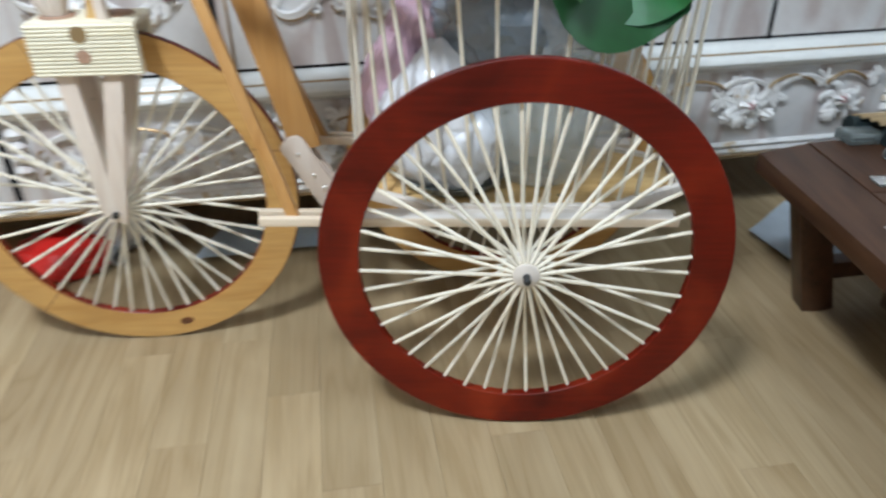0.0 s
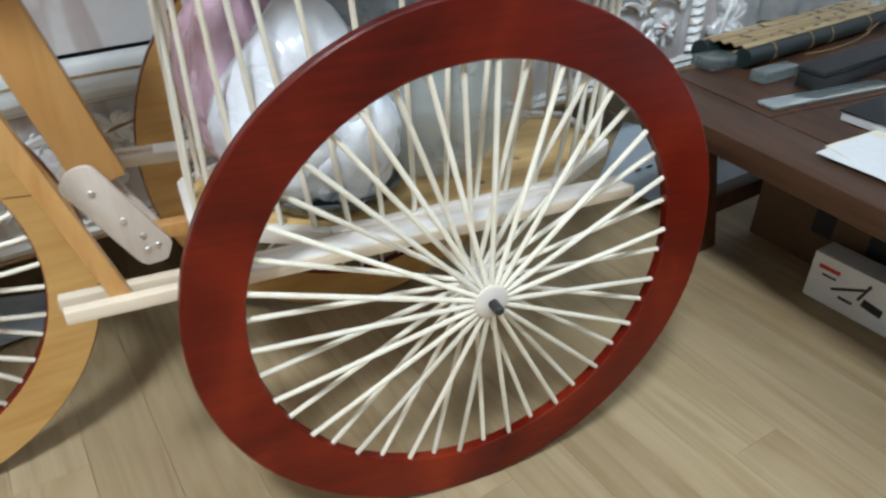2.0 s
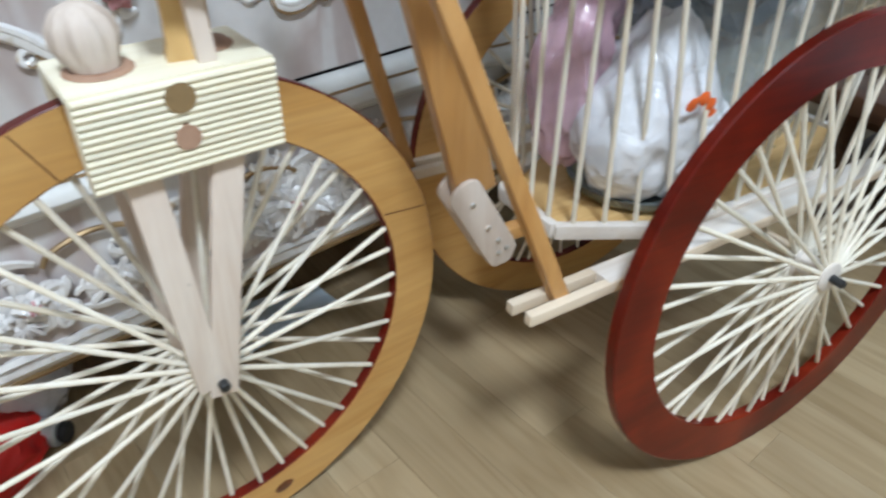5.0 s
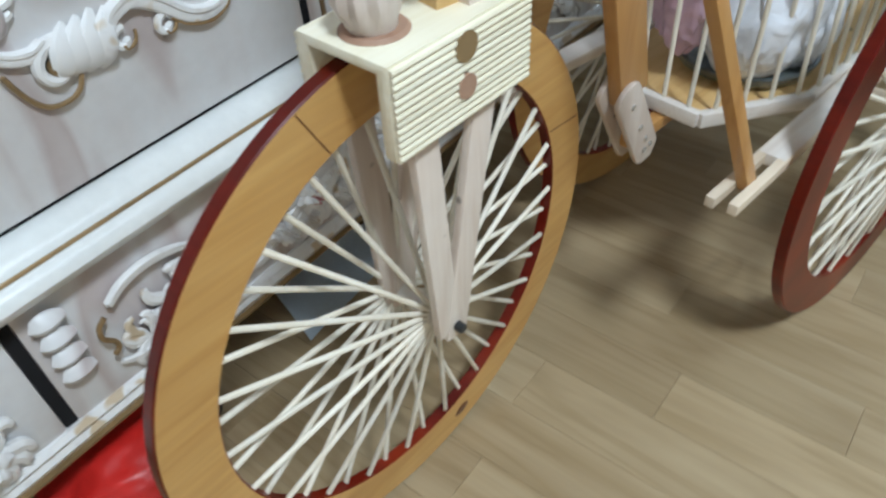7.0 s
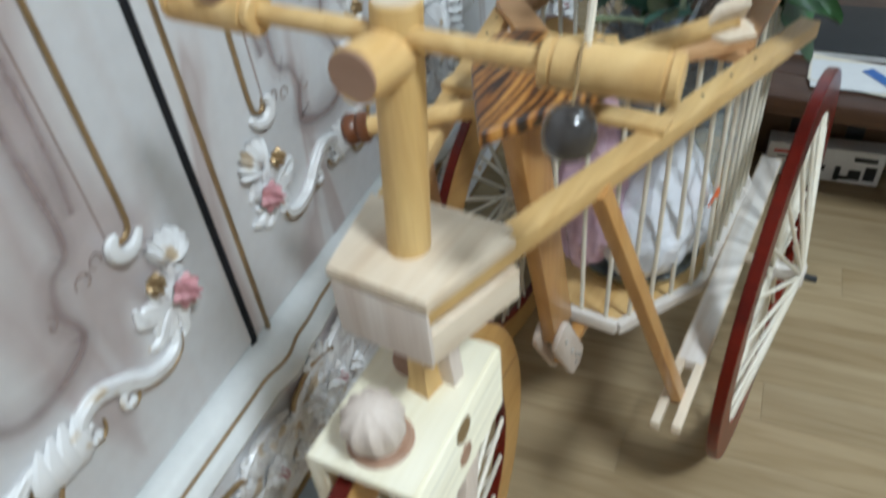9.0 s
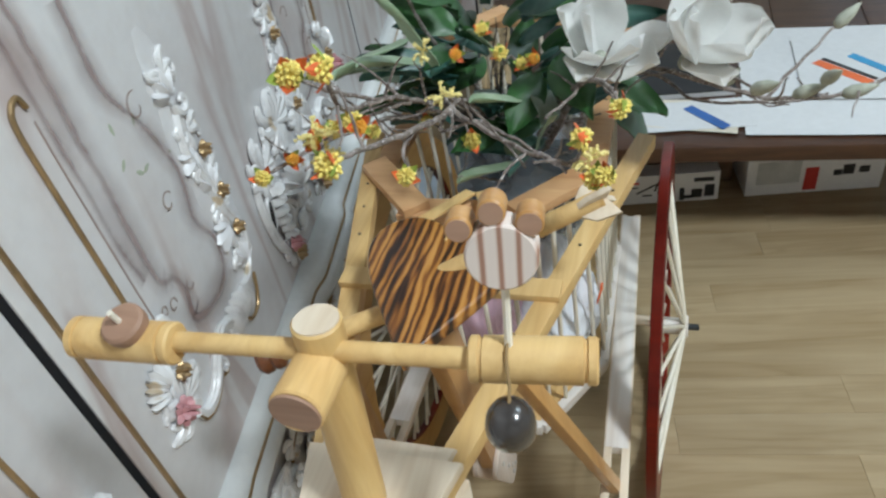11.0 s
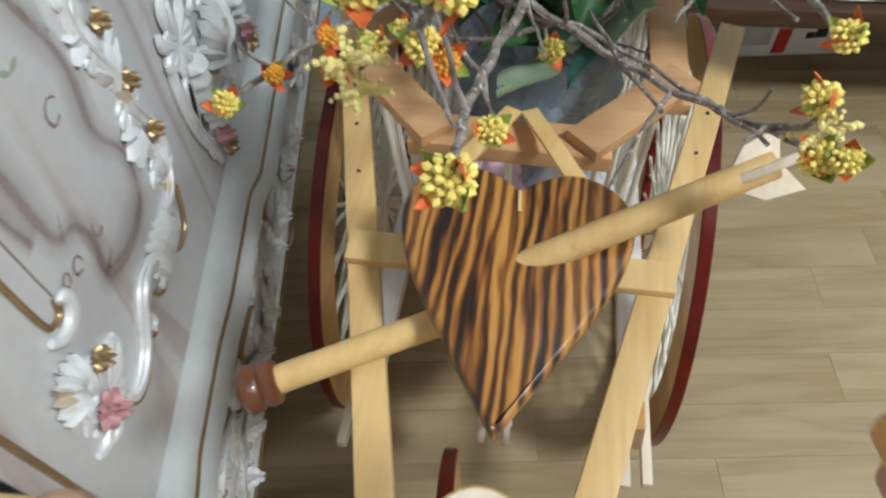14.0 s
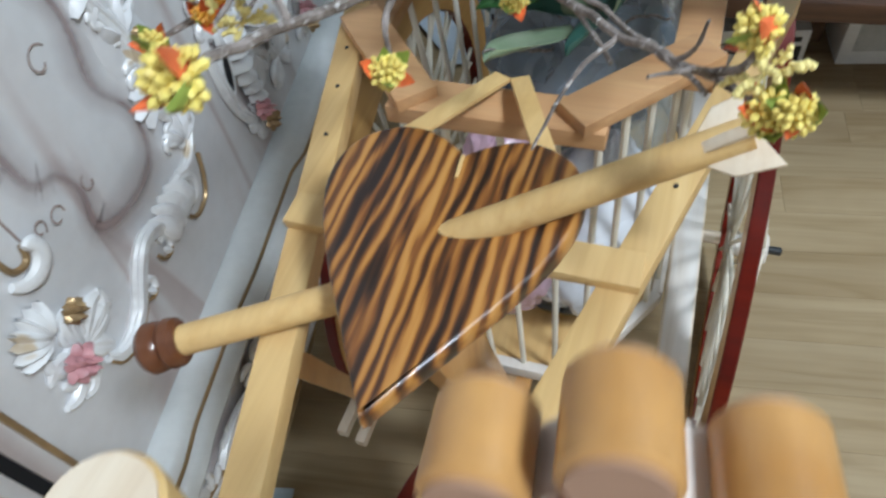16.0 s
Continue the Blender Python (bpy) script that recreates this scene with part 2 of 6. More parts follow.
def leafy(name, a, bcol):
    m, n, l, b = mat(name, 0.42, 0, 0.1)
    c = ramp(n, l, noise_tex(n, l, coords(n, l), 30, 3), [(0.3, a), (0.7, bcol)])
    l.new(shade(n, l, c, 0.45), b.inputs["Base Color"])
    return m


LEAF = leafy("dark_green_leaf", (0.02, 0.075, 0.02), (0.05, 0.15, 0.04))
LEAFBLUE = leafy("blue_green_leaf", (0.03, 0.11, 0.09), (0.08, 0.19, 0.15))
LEAFLIGHT = leafy("light_green_leaf", (0.20, 0.29, 0.17), (0.35, 0.43, 0.30))
LEAFBRIGHT = leafy("bright_green_leaf", (0.007, 0.065, 0.012), (0.015, 0.115, 0.028))


def film(name, color, amount, rough=0.18):
    """Thin plastic film: part seen through, part milky."""
    m, n, l, b = mat(name, rough, 0, 0.3)
    b.inputs["Base Color"].default_value = (*color, 1)
    tr = n.new("ShaderNodeBsdfTransparent")
    ms = n.new("ShaderNodeMixShader")
    f = noise_tex(n, l, coords(n, l), 14, 2, 0.5)
    mr = n.new("ShaderNodeMapRange")
    mr.inputs[1].default_value, mr.inputs[2].default_value = 0.3, 0.7
    mr.inputs[3].default_value, mr.inputs[4].default_value = amount * 0.7, min(1, amount * 1.25)
    l.new(f, mr.inputs[0])
    l.new(mr.outputs[0], ms.inputs[0])
    l.new(tr.outputs[0], ms.inputs[1])
    l.new(b.outputs[0], ms.inputs[2])
    l.new(ms.outputs[0], n["Material Output"].inputs[0])
    crease = n.new("ShaderNodeMath")
    crease.operation = "ABSOLUTE"
    shift = n.new("ShaderNodeMath")
    shift.inputs[1].default_value = -0.5
    l.new(noise_tex(n, l, coords(n, l), 26, 3, 0.55, 0.6), shift.inputs[0])
    l.new(shift.outputs[0], crease.inputs[0])
    bump(n, l, b, crease.outputs[0], 0.6, 0.012)
    return m


BAG = film("white_plastic_bag", (0.84, 0.87, 0.93), 0.88)
PINKBAG = film("pink_plastic_bag", (0.76, 0.52, 0.64), 0.72)
CLEAR = film("clear_crinkled_film", (0.75, 0.80, 0.84), 0.22, 0.06)
GREYBAG = film("dark_grey_plastic_bag", (0.26, 0.31, 0.37), 0.72, 0.1)


def laminate():
    m, n, l, b = mat("oak_laminate", 0.5, 0, 0.0)
    b.inputs["Specular IOR Level"].default_value = 0.3
    oi = n.new("ShaderNodeObjectInfo")
    tc = n.new("ShaderNodeTexCoord")
    add = n.new("ShaderNodeVectorMath")
    add.operation = "MULTIPLY_ADD"
    cmb = n.new("ShaderNodeCombineXYZ")
    for k in range(3):
        l.new(oi.outputs["Random"], cmb.inputs[k])
    l.new(cmb.outputs[0], add.inputs[0])
    add.inputs[1].default_value = (7, 31, 13)
    l.new(tc.outputs["Object"], add.inputs[2])

    def mapped(s):
        mp = n.new("ShaderNodeMapping")
        mp.inputs["Scale"].default_value = s
        l.new(add.outputs[0], mp.inputs[0])
        return mp.outputs[0]
    a = noise_tex(n, l, mapped((11, 0.9, 1)), 1.3, 3, 0.5, 2.6)
    blotch = noise_tex(n, l, mapped((5, 2.2, 1)), 1.5, 3, 0.55, 0.8)
    f = noise_tex(n, l, mapped((190, 7, 1)), 1, 3, 0.6)
    c = ramp(n, l, a, [(0.30, (0.445, 0.346, 0.214)), (0.48, (0.398, 0.300, 0.177)), (0.56, (0.325, 0.237, 0.128)), (0.64, (0.390, 0.292, 0.171)), (0.75, (0.345, 0.255, 0.142))])
    c = mix(n, l, 0.30, c, ramp(n, l, blotch, [(0.32, (0.265, 0.197, 0.110)), (0.62, (0.46, 0.374, 0.240))]))
    c = mix(n, l, 0.22, c, ramp(n, l, f, [(0.3, (0.27, 0.20, 0.13)), (0.6, (0.55, 0.46, 0.34))]), "SOFT_LIGHT")
    l.new(shade(n, l, c, 0.10), b.inputs["Base Color"])
    bump(n, l, b, f, 0.05, 0.0004)
    return m


FLOORWOOD = laminate()
JOINT = plain("floor_joint_shadow", (0.28, 0.22, 0.145), 0.7)

# ---- builders ----


def finish(bm, name, mats, smooth=True):
    me = bpy.data.meshes.new(name)
    bmesh.ops.recalc_face_normals(bm, faces=bm.faces)
    bm.to_mesh(me)
    bm.free()
    for m in mats if isinstance(mats, (list, tuple)) else [mats]:
        me.materials.append(m)
    if smooth:
        me.polygons.foreach_set("use_smooth", [True] * len(me.polygons))
        me.set_sharp_from_angle(angle=radians(38))
    return me


def thing(name, at, label, category, group="", kind=""):
    e = new(name)
    e.empty_display_size = 0.02
    e.location = at
    return tagged(e, label, category, group, kind)


def under(ob, parent):
    ob.parent = parent
    if parent.type == "EMPTY":
        ob.matrix_parent_inverse = parent.matrix_basis.inverted()
    return ob


def part(name, bm, material, parent=None, label="", smooth=True):
    ob = new(name, finish(bm, name, material, smooth) if isinstance(bm, bmesh.types.BMesh) else bm)
    if parent is not None:
        under(ob, parent)
    return tagged(ob, label)


def solid(name, bm, material, label, category, group="", kind="", smooth=True):
    return tagged(part(name, bm, material, None, "", smooth), label, category, group, kind)


def box(lo, hi, bev=0.0015, m=None):
    bm = bmesh.new()
    bmesh.ops.create_cube(bm, size=1)
    for v in bm.verts:
        v.co = Vector([lo[k] + (v.co[k] + 0.5) * (hi[k] - lo[k]) for k in range(3)])
    if bev:
        bmesh.ops.bevel(bm, geom=bm.edges[:], offset=bev, segments=2, affect="EDGES", profile=0.6)
    if m is not None:
        bm.transform(m)
    return bm


def join(*bms):
    out = bms[0]
    for b in bms[1:]:
        me = bpy.data.meshes.new("tmp")
        b.to_mesh(me)
        b.free()
        out.from_mesh(me)
        bpy.data.meshes.remove(me)
    return out


def frame_of(a, b, up=(0, 0, 1)):
    """Matrix whose x runs from a to b, at a."""
    a, b = Vector(a), Vector(b)
    x = (b - a).normalized()
    u = Vector(up)
    if abs(x.dot(u)) > 0.98:
        u = Vector((0, 1, 0))
    y = u.cross(x).normalized()
    z = x.cross(y)
    m = Matrix((x, y, z)).transposed().to_4x4()
    m.translation = a
    return m, (b - a).length


def bar(a, b, w, h, bev=0.0012, up=(0, 0, 1)):
    """A bar of square section from a to b: w across, h along up."""
    m, n = frame_of(a, b, up)
    return box((0, -w / 2, -h / 2), (n, w / 2, h / 2), bev, m)


def lathe(profile, seg=24, m=None):
    """Turns (radius, height) pairs round z."""
    bm = bmesh.new()
    rings = []
    for r, z in profile:
        if r < 1e-6:
            rings.append([bm.verts.new((0, 0, z))])
        else:
            rings.append([bm.verts.new((r * math.cos(2 * math.pi * k / seg), r * math.sin(2 * math.pi * k / seg), z)) for k in range(seg)])
    for p, q in zip(rings, rings[1:]):
        for k in range(seg):
            j = (k + 1) % seg
            vs = [p[k % len(p)], p[j % len(p)], q[j % len(q)], q[k % len(q)]]
            vs = [v for i, v in enumerate(vs) if v not in vs[:i]]
            if len(vs) > 2:
                bm.faces.new(vs)
    for ring, z in ((rings[0], -1), (rings[-1], 1)):
        if len(ring) > 2:
            bm.faces.new(ring)
    if m is not None:
        bm.transform(m)
    return bm


def rod(a, b, r, seg=10, r2=None, bev=0.0):
    m, n = frame_of(a, b)
    m = m @ pose(0, 0, 0, 0, 90, 0)
    r2 = r if r2 is None else r2
    pr = [(r - bev, 0), (r, bev), (r2, n - bev), (r2 - bev, n)] if bev else [(r, 0), (r2, n)]
    return lathe(pr, seg, m)


def sweep(pts, radii, seg=8, flat=1.0, up=(0, 0, 1), bm=None, cap=True):
    """A tube through the points with its own radius at each, squeezed along up by flat."""
    bm = bm or bmesh.new()
    pts = [Vector(p) for p in pts]
    rings = []
    upv = Vector(up)
    for i, p in enumerate(pts):
        t = (pts[min(i + 1, len(pts) - 1)] - pts[max(i - 1, 0)]).normalized()
        s = t.cross(upv)
        s = s.normalized() if s.length > 1e-4 else t.orthogonal().normalized()
        w = s.cross(t).normalized()
        r = radii[i] if hasattr(radii, "__len__") else radii
        rings.append([bm.verts.new(p + s * r * math.cos(2 * math.pi * k / seg) + w * r * flat * math.sin(2 * math.pi * k / seg)) for k in range(seg)])
    for p, q in zip(rings, rings[1:]):
        for k in range(seg):
            bm.faces.new((p[k], p[(k + 1) % seg], q[(k + 1) % seg], q[k]))
    if cap:
        bm.faces.new(rings[0])
        bm.faces.new(rings[-1])
    return bm


def smooth_path(pts, steps=6):
    """Catmull-Rom through the points."""
    p = [Vector(q) for q in pts]
    p = [2 * p[0] - p[1]] + p + [2 * p[-1] - p[-2]]
    out = []
    for a, b, c, d in zip(p, p[1:], p[2:], p[3:]):
        for k in range(steps):
            t = k / steps
            out.append(0.5 * (2 * b + (c - a) * t + (2 * a - 5 * b + 4 * c - d) * t * t + (3 * b - a - 3 * c + d) * t ** 3))
    return out + [p[-2]]


def prism(outline, lo, hi, bev=0.0, m=None, bevseg=2):
    """An outline of (x, y) pairs raised from lo to hi along z."""
    bm = bmesh.new()
    f = bm.faces.new([bm.verts.new((x, y, lo)) for x, y in outline])
    up = bmesh.ops.extrude_face_region(bm, geom=[f])
    for v in up["geom"]:
        if isinstance(v, bmesh.types.BMVert):
            v.co.z = hi
    if bev:
        bmesh.ops.recalc_face_normals(bm, faces=bm.faces)
        es = [e for e in bm.edges if abs(e.verts[0].co.z - e.verts[1].co.z) < 1e-6]
        bmesh.ops.bevel(bm, geom=es, offset=bev, segments=bevseg, affect="EDGES", profile=0.5)
    if m is not None:
        bm.transform(m)
    return bm


# y and z swapped: an outline in the upright x-z plane, thick along y

# ---- setting ----
floor = solid("floor", box((-2.6, -3.0, -0.06), (2.6, 1.35, -0.004), 0), JOINT, "light oak laminate floor of narrow planks", "floor", kind="structure", smooth=False)
for nm, lo, hi in (("wall_south", (-2.6, -3.0, 0), (2.6, -2.9, 2.4)), ("wall_west", (-2.6, -2.9, 0), (-2.5, 1.25, 2.4))):
    solid(nm, box(lo, hi, 0), WALL, "plain cream papered wall", "wall", kind="structure", smooth=False)
# the wall on the window side, with the opening through it
wb = join(box((2.55, -2.9, 0), (2.65, -1.2, 2.4), 0), box((2.55, 0.8, 0), (2.65, 1.25, 2.4), 0), box((2.55, -1.2, 0), (2.65, 0.8, 0.55), 0), box((2.55, -1.2, 2.1), (2.65, 0.8, 2.4), 0))
solid("wall_north", join(box((-2.6, 1.25, 0), (2.06, 1.35, 2.4), 0), box((2.36, 1.25, 0), (2.6, 1.35, 2.4), 0), box((2.06, 1.25, 2.06), (2.36, 1.35, 2.4), 0)), WALL, "plain cream wall with a narrow glazed door opening", "wall", kind="structure", smooth=False)
DAY, dn, dl, db = mat("hazy_daylight", 0.9)
db.inputs["Emission Color"].default_value, db.inputs["Emission Strength"].default_value = (0.78, 0.95, 1.0, 1), 1.5
solid("backdrop", box((1.2, 1.70, -1.2), (4.0, 1.72, 2.6), 0), DAY, "hazy bright daylight outside the door", "backdrop", kind="structure", smooth=False)
solid("wall_east", wb, WALL, "plain cream wall with a window opening", "wall", kind="structure", smooth=False)
solid("ceiling", box((-2.6, -3.0, 2.4), (2.6, 1.35, 2.5), 0), CEIL, "plain white painted ceiling", "ceiling", kind="structure", smooth=False)

# ---- tricycle ----
YC = 0.175
trike = thing("tricycle", (-0.25, YC, 0), "handmade wooden tricycle with stick spokes and a stick-caged cargo basket", "tricycle")


def ring_mesh(ro, ri, th, mats, seg=96):
    """A flat wooden rim in the x-z plane: near face, far face, outer edge, inner edge."""
    bm = bmesh.new()
    b = 0.0012
    prof = [(ro - b, -th), (ro, -th + b), (ro, th - b), (ro - b, th), (ri + b, th), (ri, th - b), (ri, -th + b), (ri + b, -th)]
    rings = [[bm.verts.new((r * math.cos(2 * math.pi * k / seg), y, r * math.sin(2 * math.pi * k / seg))) for r, y in prof] for k in range(seg)]
    which = [2, 2, 2, 1, 3, 3, 3, 0]
    for k in range(seg):
        p, q = rings[k], rings[(k + 1) % seg]
        for j in range(8):
            f = bm.faces.new((p[j], p[(j + 1) % 8], q[(j + 1) % 8], q[j]))
            f.material_index = which[j]
    return finish(bm, "rim", mats)


def wheel(center, ro, ri, th, mats, hub, count, spoke_r, label, out=-1, phase=0.0):
    """Rim with spokes laced to two ends of a hub; out: the side (y) on which the axle cap sits."""
    w = part("wheel", ring_mesh(ro, ri, th, mats), None, trike, label)
    w.matrix_basis = Matrix.Translation(center)
    hy0, hy1, hr = hub
    c = Matrix.Translation((0, hy0, 0)) @ pose(0, 0, 0, -90)
    h = hy1 - hy0
    part("hub", lathe([(0.001, 0), (hr - 0.002, 0), (hr, 0.0015), (hr, 0.008), (hr * 0.72, 0.010), (hr * 0.72, h - 0.010), (hr, h - 0.008), (hr, h - 0.0015), (hr - 0.002, h), (0.001, h)], 28, c), WHITEWOOD, w, "pale turned wooden hub")
    tip = hy0 if out < 0 else hy1
    part("axle_cap", rod((0, tip - out * 0.001, 0), (0, tip + out * 0.014, 0), 0.0044, 14, bev=0.0014), RUBBER, w, "black axle end")
    kinds = []
    for k, y in ((0, hy0 + 0.005), (1, hy1 - 0.005)):
        a, e = Vector((hr * 0.9, y, 0)), Vector((ri + 0.002, -0.002 if k == 0 else 0.002, 0))
        kinds.append(finish(rod(a, e, spoke_r, 8), "spoke", BAMBOO))
    r2 = random.Random(int(abs(center[0]) * 100) + 7)
    for k in range(count):
        s = part("spoke", kinds[k % 2], None, w)
        s.matrix_basis = pose(0, 0, 0, 0, phase + 360.0 / count * k + r2.uniform(-0.6, 0.6), 0)
    return w


near_wheel = wheel((-0.001, 0.006, 0.2452), 0.2442, 0.1965, 0.006, [RED, RIMWOOD, RED, RED], (-0.033, 0.008, 0.0155), 44, 0.0024, "red-lacquered wooden wheel with bamboo stick spokes", -1, -167.3)
# the wheel leans in a little at its top and toes out
near_wheel.matrix_basis = near_wheel.matrix_basis @ pose(0, 0, 0, -1.8, 0, -1.1)
wheel((0, 0.349, 0.25), 0.25, 0.201, 0.006, [RIMWOOD, RED, RED, RED], (-0.014, 0.026, 0.0155), 44, 0.0024, "wooden wheel with natural inner face and red edge", 1, 0.5)
FW = (-0.541, 0.188, 0.2405)
# the fork is turned a little to one side
STEER = Matrix.Translation((-0.54, 0.17, 0)) @ pose(0, 0, 0, 0, 0, 5.5) @ Matrix.Translation((0.54, -0.17, 0))
front_wheel = wheel(FW, 0.2395, 0.193, 0.006, [RIMWOOD, RIMWOOD, RED, RED], (-0.030, 0.022, 0.012), 44, 0.0024, "honey-coloured wooden front wheel with red edges", -1, 1.0)
front_wheel.matrix_basis = STEER @ front_wheel.matrix_basis
part("axle", rod((0, 0.02, 0.25), (0, 0.335, 0.25), 0.007, 12), RAW_X, trike, "pale wooden rear axle")


# fork: an inverted trough of glued sticks over the front wheel, and two V-shaped pairs of legs
FX0, FX1, FZ0, FZ1 = -0.590, -0.463, 0.4315, 0.4945
FY0, FY1 = 0.133, 0.213


def trough():
    w, tp = 0.013, 0.0075
    prof = [(FY0 + 0.003, FZ0), (FY0 + 0.003, FZ1), (FY1 - 0.003, FZ1), (FY1 - 0.003, FZ0), (FY1 - w, FZ0), (FY1 - w, FZ1 - tp), (FY0 + w, FZ1 - tp), (FY0 + w, FZ0)]
    m = Matrix(((0, 0, 1, 0), (1, 0, 0, 0), (0, 1, 0, 0), (0, 0, 0, 1)))
    return prism(prof, FX0, FX1, 0.002, m)


fork = part("fork_crown", trough(), CREAM, trike, "cream trough of glued wooden sticks over the front wheel")
for side, y in ((0, FY0 + 0.0022), (1, FY1 - 0.0022)):
    for k in range(13):
        z = FZ0 + 0.0026 + k * 0.0047
        spans = [(FX0 + 0.001, FX1 - 0.001)]
        if side == 0:
            for hz in (0.4815, 0.4552):
                d = (0.0088 if hz > 0.46 else 0.0074) ** 2 - (z - hz) ** 2
                if d > 0:
                    spans = [(FX0 + 0.001, -0.528 - math.sqrt(d)), (-0.528 + math.sqrt(d), FX1 - 0.001)]
        for a, b in spans:
            part("stick", rod((a, y, z), (b, y, z), 0.00245, 8), CREAM, fork)
# brown discs stand in for the shaded insides of the two holes
for hz in (0.4815, 0.4552):
    part("dowel_end", rod((-0.528, FY0 - 0.0005, hz), (-0.528, FY0 + 0.006, hz), 0.0098 if hz > 0.46 else 0.0084, 24), CORD if hz > 0.46 else PINKWOOD, fork, "brown disc standing for the shaded inside of a round hole")
for y in (0.1445, 0.2035):
    for a, b in (((-0.560, 0.440), (-0.548, 0.237)), ((-0.501, 0.440), (-0.541, 0.227))):
        dy = 0.0 if a[0] < -0.53 else -0.001
        part("fork_leg", bar((a[0], y + dy, a[1]), (b[0], y + dy, b[1]), 0.0075, 0.023, 0.0015, (1, 0, 0)), FORKWOOD, trike, "pale raw wooden fork leg")
part("front_cap", rod((FW[0], 0.1415, FW[2]), (FW[0], 0.1325, FW[2]), 0.0045, 12, bev=0.001), RUBBER, trike, "black axle end")
part("front_axle", rod((FW[0], 0.141, FW[2]), (FW[0], 0.212, FW[2]), 0.006, 12), RAW_X, trike)

for ob in [o for o in trike.children if o.name.split(".")[0] in ("fork_crown", "fork_leg", "front_axle", "front_cap")]:
    ob.matrix_basis = STEER @ ob.matrix_basis

# steering column
part("steering_stem", lathe([(0.013, 0), (0.010, 0.012), (0.009, 0.03), (0.011, 0.058)], 4, pose(-0.513, YC - 0.006, 0.4935, 0, 0, 40)), PINE_Z, trike)
part("stem_wedge", bar((-0.500, 0.156, 0.4940), (-0.503, 0.158, 0.549), 0.012, 0.012), RAW, trike)
ball = lathe([(0.006, 0), (0.014, 0.002), (0.015, 0.006), (0.017, 0.012), (0.0195, 0.022), (0.018, 0.032), (0.012, 0.040), (0.004, 0.043)], 40, None)
for v in ball.verts:
    if v.co.z > 0.008:
        a = math.atan2(v.co.y, v.co.x)
        s = 1 + 0.07 * math.cos(10 * a)
        v.co.x *= s
        v.co.y *= s
ball.transform(pose(-0.562, YC - 0.004, 0.4935, 0, -8, 0) @ Matrix.Diagonal((1.0, 1.0, 1.0, 1)))
part("fluted_knob", ball, RAW, trike, "pale fluted wooden knob")
part("knob_base", lathe([(0.001, 0), (0.021, 0), (0.0215, 0.002), (0.019, 0.004), (0.001, 0.004)], 28, pose(-0.562, YC - 0.004, 0.4930)), PINKWOOD, trike, "brown round base under the knob")
part("stem_base", lathe([(0.001, 0), (0.019, 0), (0.0195, 0.002), (0.016, 0.0045), (0.001, 0.0045)], 28, pose(-0.494, YC + 0.010, 0.4930)), PINKWOOD, trike, "brown round base behind the stem")
part("head_block", prism([(-0.5340, YC - 0.0260), (-0.458, YC - 0.0450), (-0.458, YC + 0.0450), (-0.5340, YC + 0.0260)], 0.550, 0.6035, 0.003), RAW_X, trike, "pale bevelled wooden head block")
part("head_face", box((-0.5375, YC - 0.0330, 0.551), (-0.5335, YC + 0.0330, 0.5943), 0.0015), RAW, trike, "pinkish raw face board of the head block")
part("head_top", prism([(-0.5375, YC - 0.0338), (-0.468, YC - 0.0515), (-0.468, YC + 0.0515), (-0.5375, YC + 0.0338)], 0.5945, 0.6045, 0.0022), RAW_X, trike, "pale top board of the head block")
PB, PT = Vector((-0.502, YC + 0.000, 0.598)), Vector((-0.489, YC - 0.003, 0.744))
part("steering_post", rod(PB, PT, 0.0128, 28, bev=0.001), PINE_Z, trike, "round pine steering post")
part("post_top", rod(PT - Vector((0, 0, 0.0005)), PT + Vector((0.0001, 0, 0.0008)), 0.0115, 24), RAW_X, trike, "pale cut end grain")
lamp = part("headlamp", rod((-0.494, YC - 0.002, 0.720), (-0.528, YC - 0.003, 0.7235), 0.0138, 28, bev=0.0012), PINE, trike, "round pine block like a headlamp")
part("lamp_face", rod((-0.5275, YC - 0.003, 0.7235), (-0.5292, YC - 0.003, 0.7235), 0.0128, 24), PINKWOOD, lamp, "reddish cut wooden face")
part("handlebar", rod((-0.487, 0.068, 0.7265), (-0.502, 0.280, 0.7315), 0.0054, 14), PINE, trike)


def grip(a, b):
    m, n = frame_of(a, b)
    r = 0.0112
    pr = [(0.001, 0), (r - 0.001, 0), (r, 0.001), (r, 0.0045), (r - 0.0012, 0.005), (r - 0.0012, 0.0062), (r, 0.0067), (r, n - 0.0067), (r - 0.0012, n - 0.0062), (r - 0.0012, n - 0.005), (r, n - 0.0045), (r, n - 0.001), (r - 0.001, n), (0.001, n)]
    return lathe(pr, 26, m @ pose(0, 0, 0, 0, 90, 0))


part("grip", grip((-0.482, 0.040, 0.7255), (-0.489, 0.098, 0.7270)), PINE, trike, "turned pine handlebar grip with grooves")
part("grip", grip((-0.501, 0.249, 0.7305), (-0.505, 0.308, 0.7325)), PINE, trike, "turned pine handlebar grip with grooves")
part("grip_knob", lathe([(0.003, 0), (0.0085, 0.001), (0.0092, 0.003), (0.0092, 0.0075), (0.008, 0.009), (0.001, 0.0095)], 22, pose(-0.502, 0.272, 0.7390, 0, -18, 0) @ Matrix.Diagonal((1.25, 1.25, 1.1, 1))), PINKWOOD, trike, "reddish wooden button on the grip")
part("grip_pin", rod((-0.505, 0.272, 0.747), (-0.5075, 0.272, 0.757), 0.0016, 8), BAMBOO, trike)

